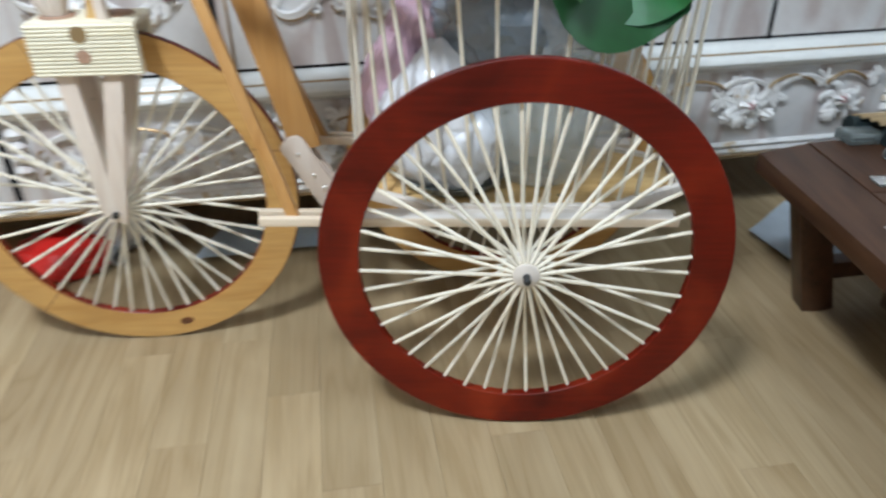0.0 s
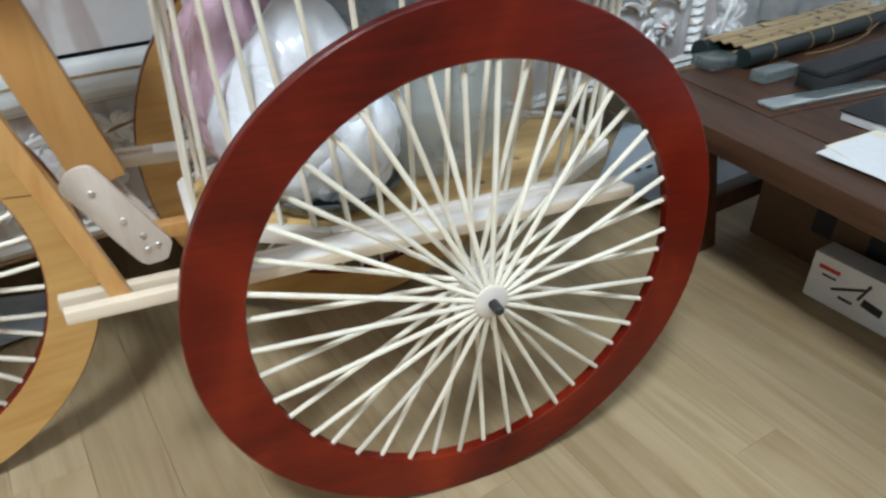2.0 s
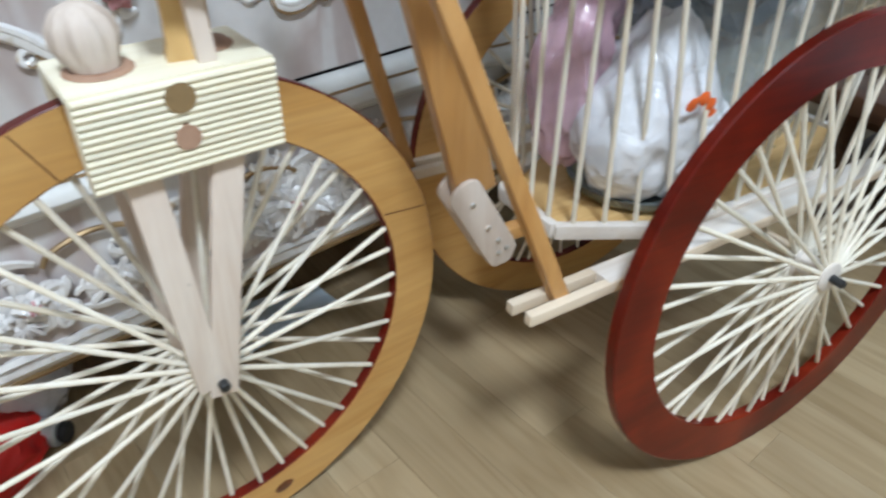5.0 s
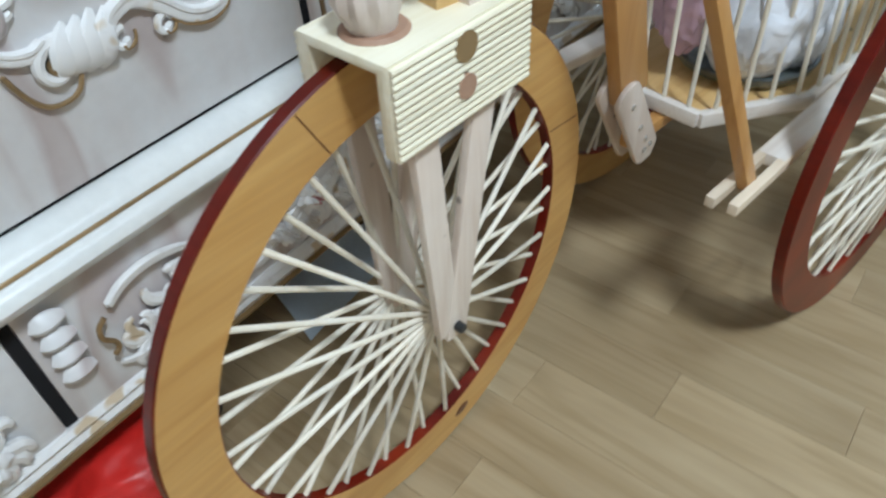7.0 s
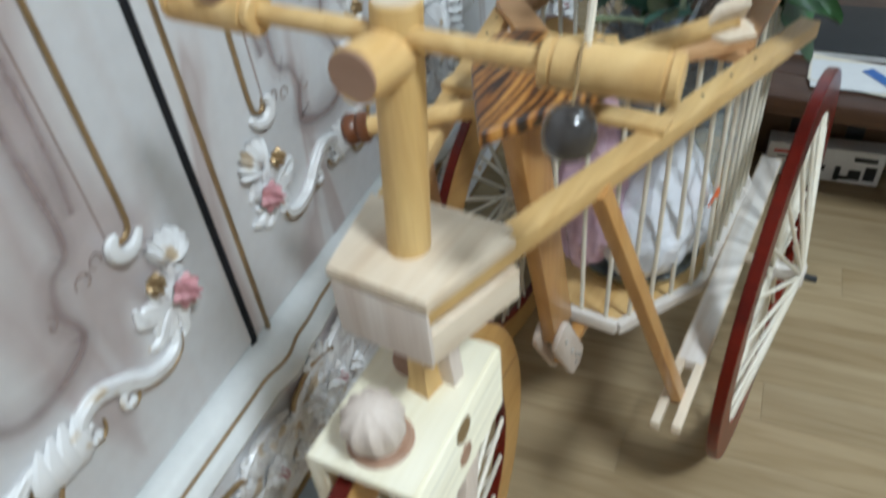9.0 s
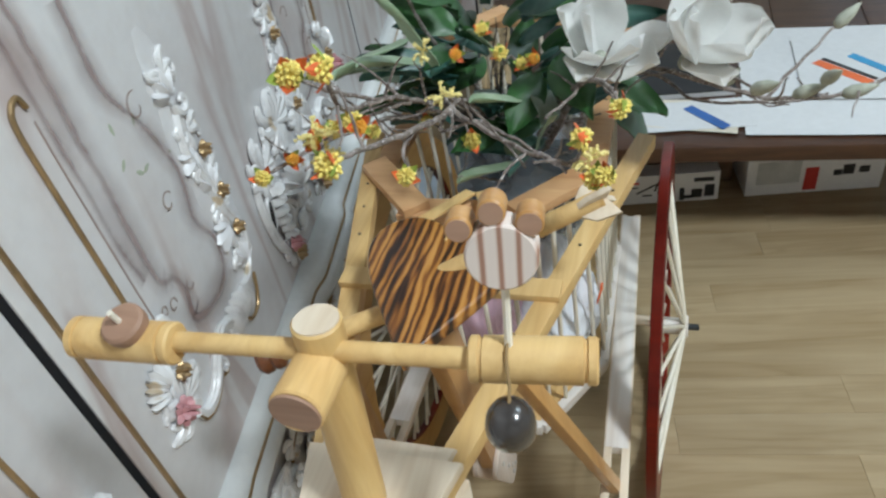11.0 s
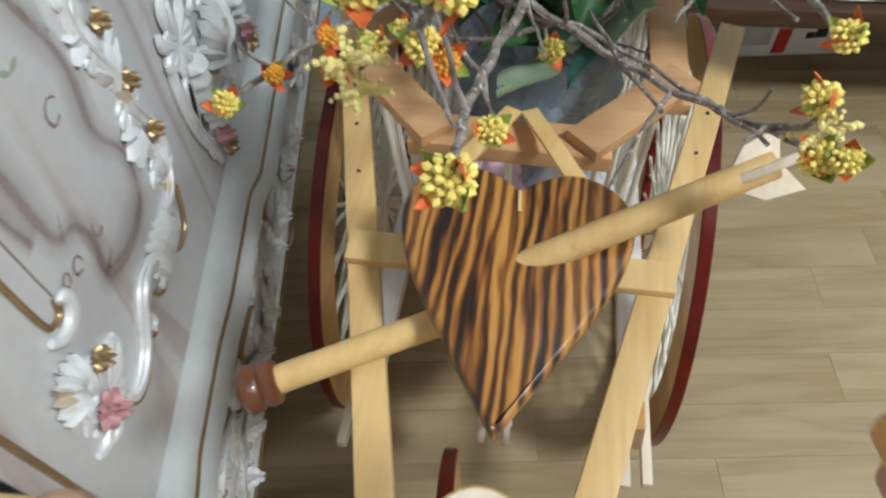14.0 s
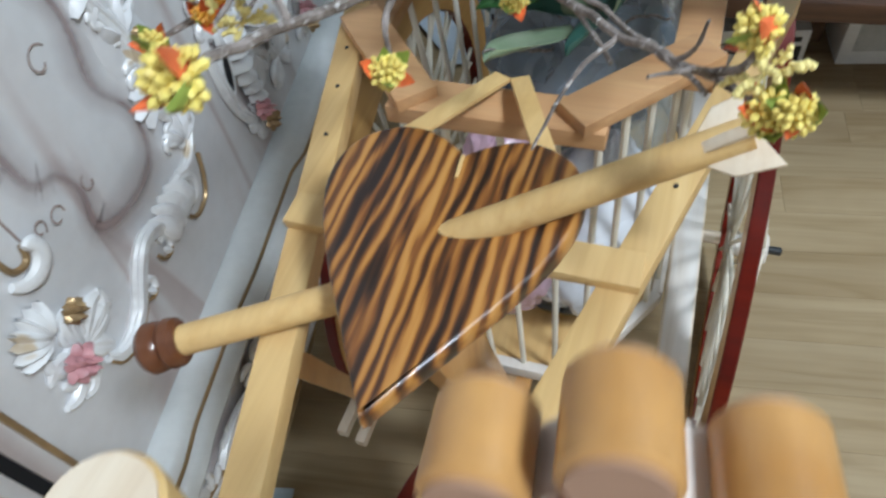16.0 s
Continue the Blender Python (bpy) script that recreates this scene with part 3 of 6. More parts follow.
# nut-shell bell on a cord, under the grip
bell = lathe([(0.0005, -0.0085), (0.0085, -0.0085), (0.0108, -0.0082), (0.0116, -0.0065), (0.0119, -0.002), (0.0112, 0.004), (0.0092, 0.0085), (0.0060, 0.0112), (0.0025, 0.0124), (0.0005, 0.0126)], 28, pose(-0.508, 0.077, 0.7078, 4, -4, 0))
part("bell", bell, DARKNUT, trike, "dark polished nut-shell bell hung on a cord")
part("cord", sweep(smooth_path([(-0.507, 0.077, 0.719), (-0.502, 0.077, 0.726), (-0.4985, 0.078, 0.732), (-0.492, 0.079, 0.7385), (-0.482, 0.079, 0.7385), (-0.476, 0.079, 0.731)], 5), 0.0008, 6), CORD, trike)
# paw on a stick, rising from the grip
paw_m = look((-0.478, 0.079, 0.785), (-0.70, 0.05, 0.83)) @ pose(0, 0, 0)
part("paw_stick", rod((-0.488, 0.079, 0.735), (-0.479, 0.079, 0.775), 0.0019, 8), BAMBOO, trike)
pw = lathe([(0.001, -0.007), (0.0145, -0.007), (0.0155, -0.006), (0.0155, 0.006), (0.0145, 0.007), (0.001, 0.007)], 28, paw_m)


def striped():
    """Pale sawn wood crossed by a few brown year rings."""
    m, n, l, b = mat("striped_raw_wood", 0.6)
    w = n.new("ShaderNodeTexWave")
    w.wave_type, w.bands_direction = "BANDS", "Y"
    w.inputs["Scale"].default_value = 40.0
    w.inputs["Distortion"].default_value = 1.2
    w.inputs["Detail"].default_value = 2.0
    l.new(coords(n, l, (0.25, 1, 0.25)), w.inputs["Vector"])
    c = ramp(n, l, w.outputs["Fac"], [(0.05, (0.36, 0.20, 0.14)), (0.22, (0.62, 0.49, 0.42)), (0.5, (0.72, 0.63, 0.57))])
    l.new(c, b.inputs["Base Color"])
    bump(n, l, b, w.outputs["Fac"], 0.1, 0.0005)
    return m


PAWWOOD = striped()
paw = part("paw", pw, PAWWOOD, trike, "striped raw wooden disc shaped like a paw")
for ax_, ay_ in ((-0.0125, 0.0150), (0.0025, 0.0205), (0.0165, 0.0135)):
    toe = part("toe", lathe([(0.001, -0.0062), (0.0052, -0.0062), (0.006, -0.0055), (0.006, 0.0055), (0.0052, 0.0062), (0.001, 0.0062)], 18, paw_m @ pose(ax_, ay_, 0)), HONEY, paw, "small honey-coloured dowel toe")
    part("toe_face", lathe([(0.0005, -0.0003), (0.0050, -0.0003), (0.0050, 0.0003), (0.0005, 0.0003)], 18, paw_m @ pose(ax_, ay_, -0.0064)), PINKWOOD, toe, "reddish cut face")
    part("toe_face", lathe([(0.0005, -0.0003), (0.0050, -0.0003), (0.0050, 0.0003), (0.0005, 0.0003)], 18, paw_m @ pose(ax_, ay_, 0.0064)), PINKWOOD, toe, "reddish cut face")

# main beams from the head block to the rear basket
for s in (-1, 1):
    yb = lambda d: YC + s * d
    a, b = (-0.5335, yb(0.0245), 0.5925), (-0.075, yb(0.1420), 0.583)
    part("beam", bar(a, b, 0.0178, 0.0145), PINE, trike, "square pine main beam")
    part("under_beam", bar((-0.5335, yb(0.0250), 0.5640), (-0.460, yb(0.0430), 0.5625), 0.0160, 0.0240), RAW_X, trike, "short pale stick under the main beam")
    part("strut", bar((-0.384, yb(0.0700), 0.587), (-0.276, yb(0.129), 0.283), 0.011, 0.014, up=(1, 0, 0)), HONEY, trike, "honey-stained sloping strut")
    for k, d in ((0, 0.117), (1, 0.136)):
        part("rail", bar((-0.321 + 0.004 * k, yb(d + 0.002), 0.2855), (0.19, yb(d - 0.010), 0.276), 0.0090, 0.011), RAW_X, trike, "pale square rear rail stick")
    part("rail_cover", bar((-0.232, yb(0.1265), 0.2838), (0.185, yb(0.117), 0.2762), 0.0250, 0.0125), WHITEWOOD, trike, "whitish raw board over the rail sticks")
    for nx in (-0.250, -0.209, -0.172):
        f = (nx + 0.534) / 0.459
        y = YC + s * (0.0245 + 0.1175 * f)
        part("nail", rod((nx, y, 0.5990 - 0.0095 * f), (nx, y, 0.6004 - 0.0095 * f), 0.0013, 8), RUBBER, trike)
part("seat_crosspiece", box((-0.319, 0.085, 0.5945), (-0.299, 0.265, 0.6010), 0.001), PINE, trike, "pale crosspiece under the saddle")
part("seat_tube", bar((-0.3585, YC, 0.620), (-0.2775, YC, 0.322), 0.0150, 0.040, 0.002, (1, 0, 0)), HONEY, trike, "wide honey-stained plank under the saddle")
for y in (0.1645, 0.1855):
    bm_b, bn_b = frame_of((-0.301, y, 0.340), (-0.245, y, 0.241), (0, 1, 0))
    rim_b = [(0.004 * math.sin(k * 1.9) * 0.3 + (0.014 if a > 180 else bn_b - 0.014) + 0.016 * math.cos(radians(a - 90)) * 1.0, 0.0175 * math.sin(radians(a - 90))) for k, a in enumerate(range(0, 181, 20))]
    rim_b += [(0.012 - 0.012 * math.sin(radians(a)), 0.0175 * math.cos(radians(a))) for a in range(0, 181, 20)]
    br = part("bracket", prism(rim_b, -0.003, 0.003, 0.0015, bm_b), FORKWOOD, trike, "pale wooden bracket with rounded ends and screw heads")
    sy = y + (-0.0032 if y < YC else 0.0032)
    for sx, sz in ((-0.2885, 0.318), (-0.270, 0.287), (-0.2575, 0.269), (-0.256, 0.254), (-0.2470, 0.257)):
        part("screw_head", rod((sx, sy + (0.001 if y < YC else -0.001), sz), (sx, sy - (0.0015 if y < YC else -0.0015), sz), 0.0028, 10, bev=0.0006), SILVER, br)
part("down_beam", bar((-0.27, YC, 0.264), (-0.18, YC, 0.264), 0.014, 0.014), HONEY, trike)

# heart-shaped saddle with an arrow through it


def heart_outline():
    """Half outline as (share of the length from the tip, share of the half width), mirrored."""
    half = [(0.0, 0.0), (0.03, 0.055), (0.12, 0.20), (0.26, 0.42), (0.42, 0.67), (0.56, 0.86), (0.68, 0.97), (0.78, 1.0), (0.87, 0.955), (0.945, 0.82), (0.99, 0.60), (0.995, 0.40), (0.965, 0.20), (0.93, 0.07), (0.905, 0.0)]
    path = [(p.x, p.y) for p in smooth_path([(a, b, 0) for a, b in half], 4)]
    path = path + [(a, -b) for a, b in path[-2:0:-1]]
    return [(-0.4210 + a * 0.1455, 0.1720 + b * 0.0590) for a, b in path]


hm = pose(-0.355, 0.172, 0.6320, 0, -1.5, 0) @ pose(0.355, -0.172, 0)
saddle = part("saddle", prism(heart_outline(), -0.0075, 0.0045, 0.003, hm, 3), SCORCH, trike, "heart-shaped saddle of scorched striped wood")
seam = bar((-0.2905, 0.172, 0.0046), (-0.3040, 0.1712, 0.0046), 0.0018, 0.0012, 0.0004)
seam.transform(hm)
part("seam", seam, PINE, saddle, "pale open seam running from the cleft")
arrow_a, arrow_b = Vector((-0.3965, 0.286, 0.598)), Vector((-0.289, 0.056, 0.672))
part("arrow_tail", rod(arrow_a, (-0.352, 0.190, 0.6160), 0.0074, 18), PINE, trike, "round pine arrow shaft under the saddle")
part("arrow_shaft", rod((-0.3365, 0.178, 0.6262), arrow_b, 0.0076, 20, 0.0070), PINE, trike, "round pine arrow shaft rising through the saddle")
am, an = frame_of(arrow_a, (-0.352, 0.190, 0.6160))
part("arrow_knob", lathe([(0.001, -0.013), (0.0105, -0.013), (0.0125, -0.010), (0.012, -0.005), (0.0105, -0.003), (0.0122, 0.0), (0.0115, 0.004), (0.009, 0.006)], 24, am @ pose(0, 0, 0, 0, 90, 0)), KNOBWOOD, trike, "dark brown turned end knob")
am, an = frame_of((-0.3365, 0.178, 0.6262), arrow_b)
for r in (35, 125):
    fl = prism([(-0.014, -0.0005), (0.002, -0.014), (0.020, -0.016), (0.014, 0), (0.020, 0.016), (0.002, 0.014)], -0.0022, 0.0022, 0.0006, am @ pose(an - 0.012, 0, 0, r))
    part("fletching", fl, RAW_X, trike, "pale notched wooden fletching")

# basket: an octagonal tray, a cage of sticks and a top ring of boards


def octagon(x0, x1, y0, y1, cx, cy):
    return [(x0, y0 + cy), (x0 + cx, y0), (x1 - cx, y0), (x1, y0 + cy), (x1, y1 - cy), (x1 - cx, y1), (x0 + cx, y1), (x0, y1 - cy)]


TRAY = octagon(-0.213, 0.215, 0.073, 0.279, 0.105, 0.060)
TZ = 0.281
part("tray", prism(octagon(-0.207, 0.209, 0.079, 0.273, 0.103, 0.058), TZ - 0.005, TZ + 0.003), TRAYWOOD, trike, "knotty pine basket floor", smooth=False)
for k in range(8):
    a, b = TRAY[k], TRAY[(k + 1) % 8]
    part("tray_edge", bar((*a, TZ), (*b, TZ), 0.010, 0.0155, 0.0015), WHITEWOOD, trike, "pale tray edge strip")
RING = octagon(-0.206, 0.215, 0.080, 0.286, 0.054, 0.050)
RZ = 0.587
TANBOARD = wood("tan_pine_board", (0.66, 0.43, 0.24), (0.52, 0.30, 0.15), 1, 0.5)
for k in range(8):
    lap = 0.0098 * (k % 2)
    a, b = Vector((*RING[k], RZ + 0.009 - lap)), Vector((*RING[(k + 1) % 8], RZ + 0.009 - lap))
    d = (b - a).normalized() * 0.012
    part("ring_board", bar(a - d, b + d, 0.028 if k == 7 else 0.026, 0.0125 if k == 7 else 0.0096, 0.001), TANBOARD, trike, "flat pine board of the basket's top ring")
for k in range(8):
    a, b = Vector(TRAY[k]), Vector(TRAY[(k + 1) % 8])
    c, d = Vector(RING[k]), Vector(RING[(k + 1) % 8])
    n = max(2, round((b - a).length / 0.033))
    for j in range(n):
        f = (j + 0.5) / n
        p, q = a.lerp(b, f) * 0.985 + Vector((0, YC * 0.015)), c.lerp(d, f)
        part("cage_stick", rod((*p, TZ + 0.008), (*q, RZ - 0.003), 0.0025, 8), BAMBOO, trike)
for y0, y1 in ((0.182, 0.222), (0.172, 0.130)):
    part("strap", bar((-0.193, y0, RZ + 0.0145), (-0.288, y1, 0.6240), 0.011, 0.003, 0.0006), PINE, trike, "thin wooden strap from the ring to the saddle")

# boards of the front rim meet in thin joints, and one of them shows a knot
for a, lean in ((-18, 24), (131, 0), (251, -8)):
    part("board_joint", box((-0.0215, -0.0004, -0.0005), (0.0215, 0.0001, 0.0005), 0, pose(0, 0, 0, 0, a, 0) @ pose(0.216, -0.0059, 0, 0, lean, 0)), KNOBWOOD, front_wheel, "reddish joint between rim boards")
kn = lathe([(0.0005, 0.0006), (0.004, 0.0006), (0.0095, 0.0003), (0.0105, 0.0)], 20, Matrix.Translation((0.047, -0.006, -0.2115)) @ pose(0, 0, 0, 0, -14, 0) @ pose(0, 0, 0, 90) @ Matrix.Diagonal((1.0, 0.62, 1, 1)))
part("knot", kn, KNOBWOOD, front_wheel, "dark oval knot in the rim")

# ---- white carved cabinet ----
CM = pose(-0.446, 0.427, -0.006, 0, -0.9, 9.3)
cab = new("cabinet")
cab.matrix_basis = CM
tagged(cab, "large white carved cabinet with gilt lines and painted doors", "cabinet")


def cpart(name, bm, material, label="", parent=None):
    ob = part(name, bm, material, None, label)
    ob.parent = parent or cab
    ob.location = CARVE_AT
    return ob


CARVE_AT = (0.0, 0.0, 0.0)
# u along the front, v into the cabinet, z up
UL, UR = -0.362, 1.312
DC = 0.475


def glaze():
    """Thin brown-mauve glaze, densest along the middle of the brushed band."""
    m, n, l, b = mat("mauve_glaze", 0.4)
    b.inputs["Base Color"].default_value = (0.34, 0.25, 0.24, 1)
    uv = n.new("ShaderNodeSeparateXYZ")
    l.new(coords(n, l, (1, 1, 1), "UV"), uv.inputs[0])
    patch = noise_tex(n, l, coords(n, l), 14, 3)
    r = ramp(n, l, uv.outputs[0], [(0.0, (0, 0, 0)), (0.30, (0.22, 0.22, 0.22)), (0.42, (0.62, 0.62, 0.62)), (0.5, (0.70, 0.70, 0.70)), (0.60, (0.30, 0.30, 0.30)), (1.0, (0, 0, 0))])
    amount = mix(n, l, 1.0, r, ramp(n, l, patch, [(0.3, (0.5, 0.5, 0.5)), (0.65, (1, 1, 1))]), "MULTIPLY")
    tr = n.new("ShaderNodeBsdfTransparent")
    ms = n.new("ShaderNodeMixShader")
    l.new(amount, ms.inputs[0])
    l.new(tr.outputs[0], ms.inputs[1])
    l.new(b.outputs[0], ms.inputs[2])
    l.new(ms.outputs[0], n["Material Output"].inputs[0])
    return m


GLAZE = glaze()
BROWNLINE = plain("brown_painted_line", (0.34, 0.26, 0.23), 0.5)
cpart("carcass", box((-1.3, 0.024, 0.16), (UR - 0.01, 0.55, 1.9), 0.002), PAINT, "white-painted carcass")
for a, b in ((-0.88, -0.0045), (0.0045, 0.95), (0.958, UR - 0.012)):
    cpart("door", box((a, 0.0, 0.3565), (b, 0.023, 1.9), 0.003), PAINT, "white-painted door with soft brown glaze")
# solid black strips fill the door gaps in place of their shade
cpart("door_gap_shade", box((-1.29, 0.006, 0.3490), (UR - 0.02, 0.0235, 0.3600), 0), GAPSHADE, "dark strip standing for the shade in the gap under the doors")
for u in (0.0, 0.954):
    cpart("door_gap_shade", box((u - 0.0044, 0.0015, 0.3505), (u + 0.0044, 0.026, 1.9), 0), GAPSHADE, "black strip standing for the shade in the gap between the doors")


def cornice(profile, u0, u1):
    m = Matrix(((0, 0, 1, 0), (1, 0, 0, 0), (0, 1, 0, 0), (0, 0, 0, 1)))
    return prism(profile, u0, u1, 0, m)


LEDGE = [(0.03, 0.300), (-0.012, 0.300), (-0.014, 0.305), (-0.024, 0.307), (-0.033, 0.313), (-0.0365, 0.321), (-0.034, 0.329), (-0.028, 0.3335), (-0.024, 0.3345), (-0.0225, 0.339), (-0.017, 0.3455), (-0.008, 0.3495), (0.0, 0.3508), (0.03, 0.352)]
WHITELEDGE = plain("white_ledge_paint", (0.82, 0.84, 0.83), 0.26, 0, 0.3, var=0.10, scale=9)


def breakfront(u):
    """How far the ledge swells forward at u."""
    def rise(a, b):
        f = min(1.0, max(0.0, (u - a) / (b - a)))
        return f * f * (3 - 2 * f)
    return -0.008 * (rise(0.372, 0.41) - rise(0.54, 0.578)) - 0.006 * (rise(-0.03, 0.0) - rise(0.005, 0.035)) + 0.004 * (rise(0.05, 0.10) - rise(0.18, 0.26))


def moulding(profile, u0, u1, step=0.008):
    """A profile of (v, z) pairs drawn along the front, following the breakfront."""
    bm = bmesh.new()
    n = int((u1 - u0) / step)
    rows = []
    for k in range(n + 1):
        u = u0 + (u1 - u0) * k / n
        rows.append([bm.verts.new((u, v + (breakfront(u) if v < 0.02 else 0), z)) for v, z in profile])
    for p, q in zip(rows, rows[1:]):
        for i in range(len(profile)):
            j = (i + 1) % len(profile)
            bm.faces.new((p[i], p[j], q[j], q[i]))
    bm.faces.new(rows[0])
    bm.faces.new(rows[-1])
    return bm


cpart("ledge", moulding(LEDGE, -1.3, UR + 0.02), WHITELEDGE, "moulded white ledge above the drawers")
cpart("ledge_gilt", moulding([(-0.0235, 0.3340), (-0.0256, 0.3350), (-0.0246, 0.3370), (-0.0215, 0.3378)], -1.3, UR + 0.02), GOLD, "gilt line along the ledge")
for a, b in ((-1.3, UL - 0.005), (UL + 0.005, 0.52), (0.528, 1.194)):
    cpart("drawer", box((a, -0.012, 0.158), (b, 0.03, 0.3005), 0.006), PAINT, "white drawer front with carved scrolls")
# black strip painted as the shade between the drawer fronts
cpart("base_gap_shade", box((UL - 0.0055, -0.010, 0.15), (UL + 0.0055, 0.0, 0.3003), 0), GAPSHADE)
cpart("apron", cornice([(0.02, 0.128), (-0.004, 0.128), (-0.012, 0.134), (-0.016, 0.142), (-0.012, 0.150), (-0.018, 0.156), (-0.014, 0.162), (0.02, 0.162)], -1.3, UR), CARVE, "moulded white apron")
cpart("apron_gilt", cornice([(-0.014, 0.1285), (-0.017, 0.1305), (-0.0175, 0.1335), (-0.012, 0.134)], -1.3, UR), GOLD)
for u in (-0.60, 0.55, 1.25):
    cpart("foot", lathe([(0.02, 0.006), (0.034, 0.010), (0.036, 0.03), (0.026, 0.05), (0.03, 0.08), (0.045, 0.11), (0.045, 0.14)], 20, pose(u, 0.045, 0)), PAINT)

# carving kit: every piece lies on the front, at v = 0 or on the drawers at v = -0.012
VUP = (0, -1, 0)


def P(u, z, v=0.0):
    return Vector((u, v, z))


def volute(u, z, r, a0, turns, v, steps=20):
    """Points of a curl that winds inwards from radius r."""
    out = []
    for k in range(steps + 1):
        f = k / steps
        a = radians(a0) + turns * 2 * math.pi * f
        q = r * (1 - 0.8 * f)
        out.append(P(u + q * math.cos(a), z + q * math.sin(a), v - 0.003 * f))
    return out


def weld(bm):
    """Ridges that spring from one point become one carving."""
    bmesh.ops.remove_doubles(bm, verts=bm.verts[:], dist=1e-6)
    return bm


def scroll(pts, r0, r1, v, curl=None, seg=8):
    """A fluted scroll through (u, z) points, thick r0 at its start and r1 at its end."""
    path = smooth_path([P(u, z, v) for u, z in pts], 7)
    n = len(path)
    rad = [(r0 + (r1 - r0) * k / (n - 1)) * (0.72 + 0.38 * math.sin(math.pi * (0.1 + 0.85 * k / (n - 1)))) for k in range(n)]
    rad[0] = rad[-1] = 0.0
    bm = sweep(path, rad, seg, 0.75, VUP)
    off = [p + Vector((0, -rad[k] * 0.55, rad[k] * 0.55)) for k, p in enumerate(path)]
    sweep(off, [r * 0.42 for r in rad], 6, 1.0, VUP, bm)
    if curl:
        c = [path[-1]] + volute(*curl, v - 0.002)
        sweep(c, [0.0] + [r1 * (0.95 - 0.5 * k / len(c)) for k in range(len(c) - 1)], 7, 0.9, VUP, bm)
    return weld(bm)


def lobe(bm, c, d, ln, wd, th, root=None):
    """A leaf-like ridge from c along the direction d in the u-z plane, arched outwards."""
    d = Vector((math.cos(d), 0, math.sin(d)))
    s = Vector((-d.z, 0, d.x))
    root = root or c
    rows = [[bm.verts.new(root) for _ in range(5)]]
    for k in range(1, 7):
        f = k / 6
        w = wd * math.sin(math.pi * (0.12 + 0.83 * f)) ** 0.8
        h = th * (math.sin(math.pi * (0.1 + 0.75 * f)) + 0.25)
        m = c + d * ln * f
        rows.append([bm.verts.new(m + s * w * q + Vector((0, -h * (1 - abs(q) ** 1.6) + 0.001, 0))) for q in (-1, -0.55, 0, 0.55, 1)])
    for a, b in zip(rows, rows[1:]):
        for k in range(4):
            bm.faces.new((a[k], a[k + 1], b[k + 1], b[k]))


def shell(u, z, v, a0, a1, n, ln, wd=0.006, th=0.007):
    """A fan of ridges."""
    bm = bmesh.new()
    for k in range(n):
        a = radians(a0 + (a1 - a0) * k / max(1, n - 1))
        lobe(bm, P(u, z, v), a, ln * (0.85 + 0.15 * math.sin(math.pi * k / max(1, n - 1))), wd, th)
    return weld(bm)


def rosette(u, z, v, r, rings=3):
    """An open rose: rings of cupped petals round a bud."""
    bm = bmesh.new()
    for j in range(rings):
        n = 6 - j
        rr = r * (1 - 0.3 * j)
        for k in range(n):
            a = 2 * math.pi * (k + 0.5 * j) / n
            c = P(u + 0.15 * rr * math.cos(a), z + 0.15 * rr * math.sin(a), v - 0.003 * j - 0.002)
            lobe(bm, c, a, rr * 0.85, rr * 0.42, 0.004 + 0.002 * j, P(u, z, v - 0.002))
    return weld(bm)


crg = random.Random(11)


def acanthus(bm, c, a, ln, w, bend, root, steps=9):
    """A plump leaf that runs out from c along the angle a, bends and curls at its tip."""
    p, pts, rad = c.copy(), [root], [0.0]
    for k in range(steps + 1):
        f = k / steps
        pts.append(p.copy())
        rad.append(w * (0.35 + math.sin(math.pi * (0.12 + 0.72 * f))) * (1 - 0.35 * f))
        a += bend * (0.06 if f < 0.45 else 0.28)
        p += Vector((math.cos(a), 0, math.sin(a))) * ln / steps * (1.15 - 0.4 * f)
    sweep(pts, rad, 7, 0.75, VUP, bm)


def sprig(u, z, v, n, spread):
    """Overlapping curled leaves round a rose."""
    bm = bmesh.new()
    for k in range(n):
        a = 2 * math.pi * k / n + crg.uniform(-0.3, 0.3)
        q = spread * crg.uniform(0.1, 0.35)
        ln = spread * crg.uniform(0.7, 1.0)
        c = P(u + q * math.cos(a), z + q * math.sin(a) * 0.8, v)
        acanthus(bm, c, a, ln * 1.05, spread * 0.15, crg.choice((-1, 1)) * crg.uniform(0.9, 1.6), P(u, z, v - 0.002))
        acanthus(bm, c, a + 0.5, ln * 0.75, spread * 0.10, crg.choice((-1, 1)) * 1.3, P(u, z, v - 0.002))
    return weld(bm)


def ribbon(path, width, flip):
    """A painted band on the door along the path; its first texture coordinate runs across it."""
    bm = bmesh.new()
    uv = bm.loops.layers.uv.new("across")
    rows = []
    for k, p in enumerate(path):
        t = path[min(k + 1, len(path) - 1)] - path[max(k - 1, 0)]
        s = Vector((-t.z, 0, t.x)).normalized() * width * (0.8 + 0.45 * noise.noise(p * 18)) * flip
        rows.append((bm.verts.new(p - s), bm.verts.new(p + s)))
    for a, b in zip(rows, rows[1:]):
        f = bm.faces.new((a[0], a[1], b[1], b[0]))
        for lp, x in zip(f.loops, (0.0, 1.0, 1.0, 0.0)):
            lp[uv].uv = (x, 0.5)
    return bm


def mirrored(pts, c, s):
    return [(c + s * (u - c), z) for u, z in pts]


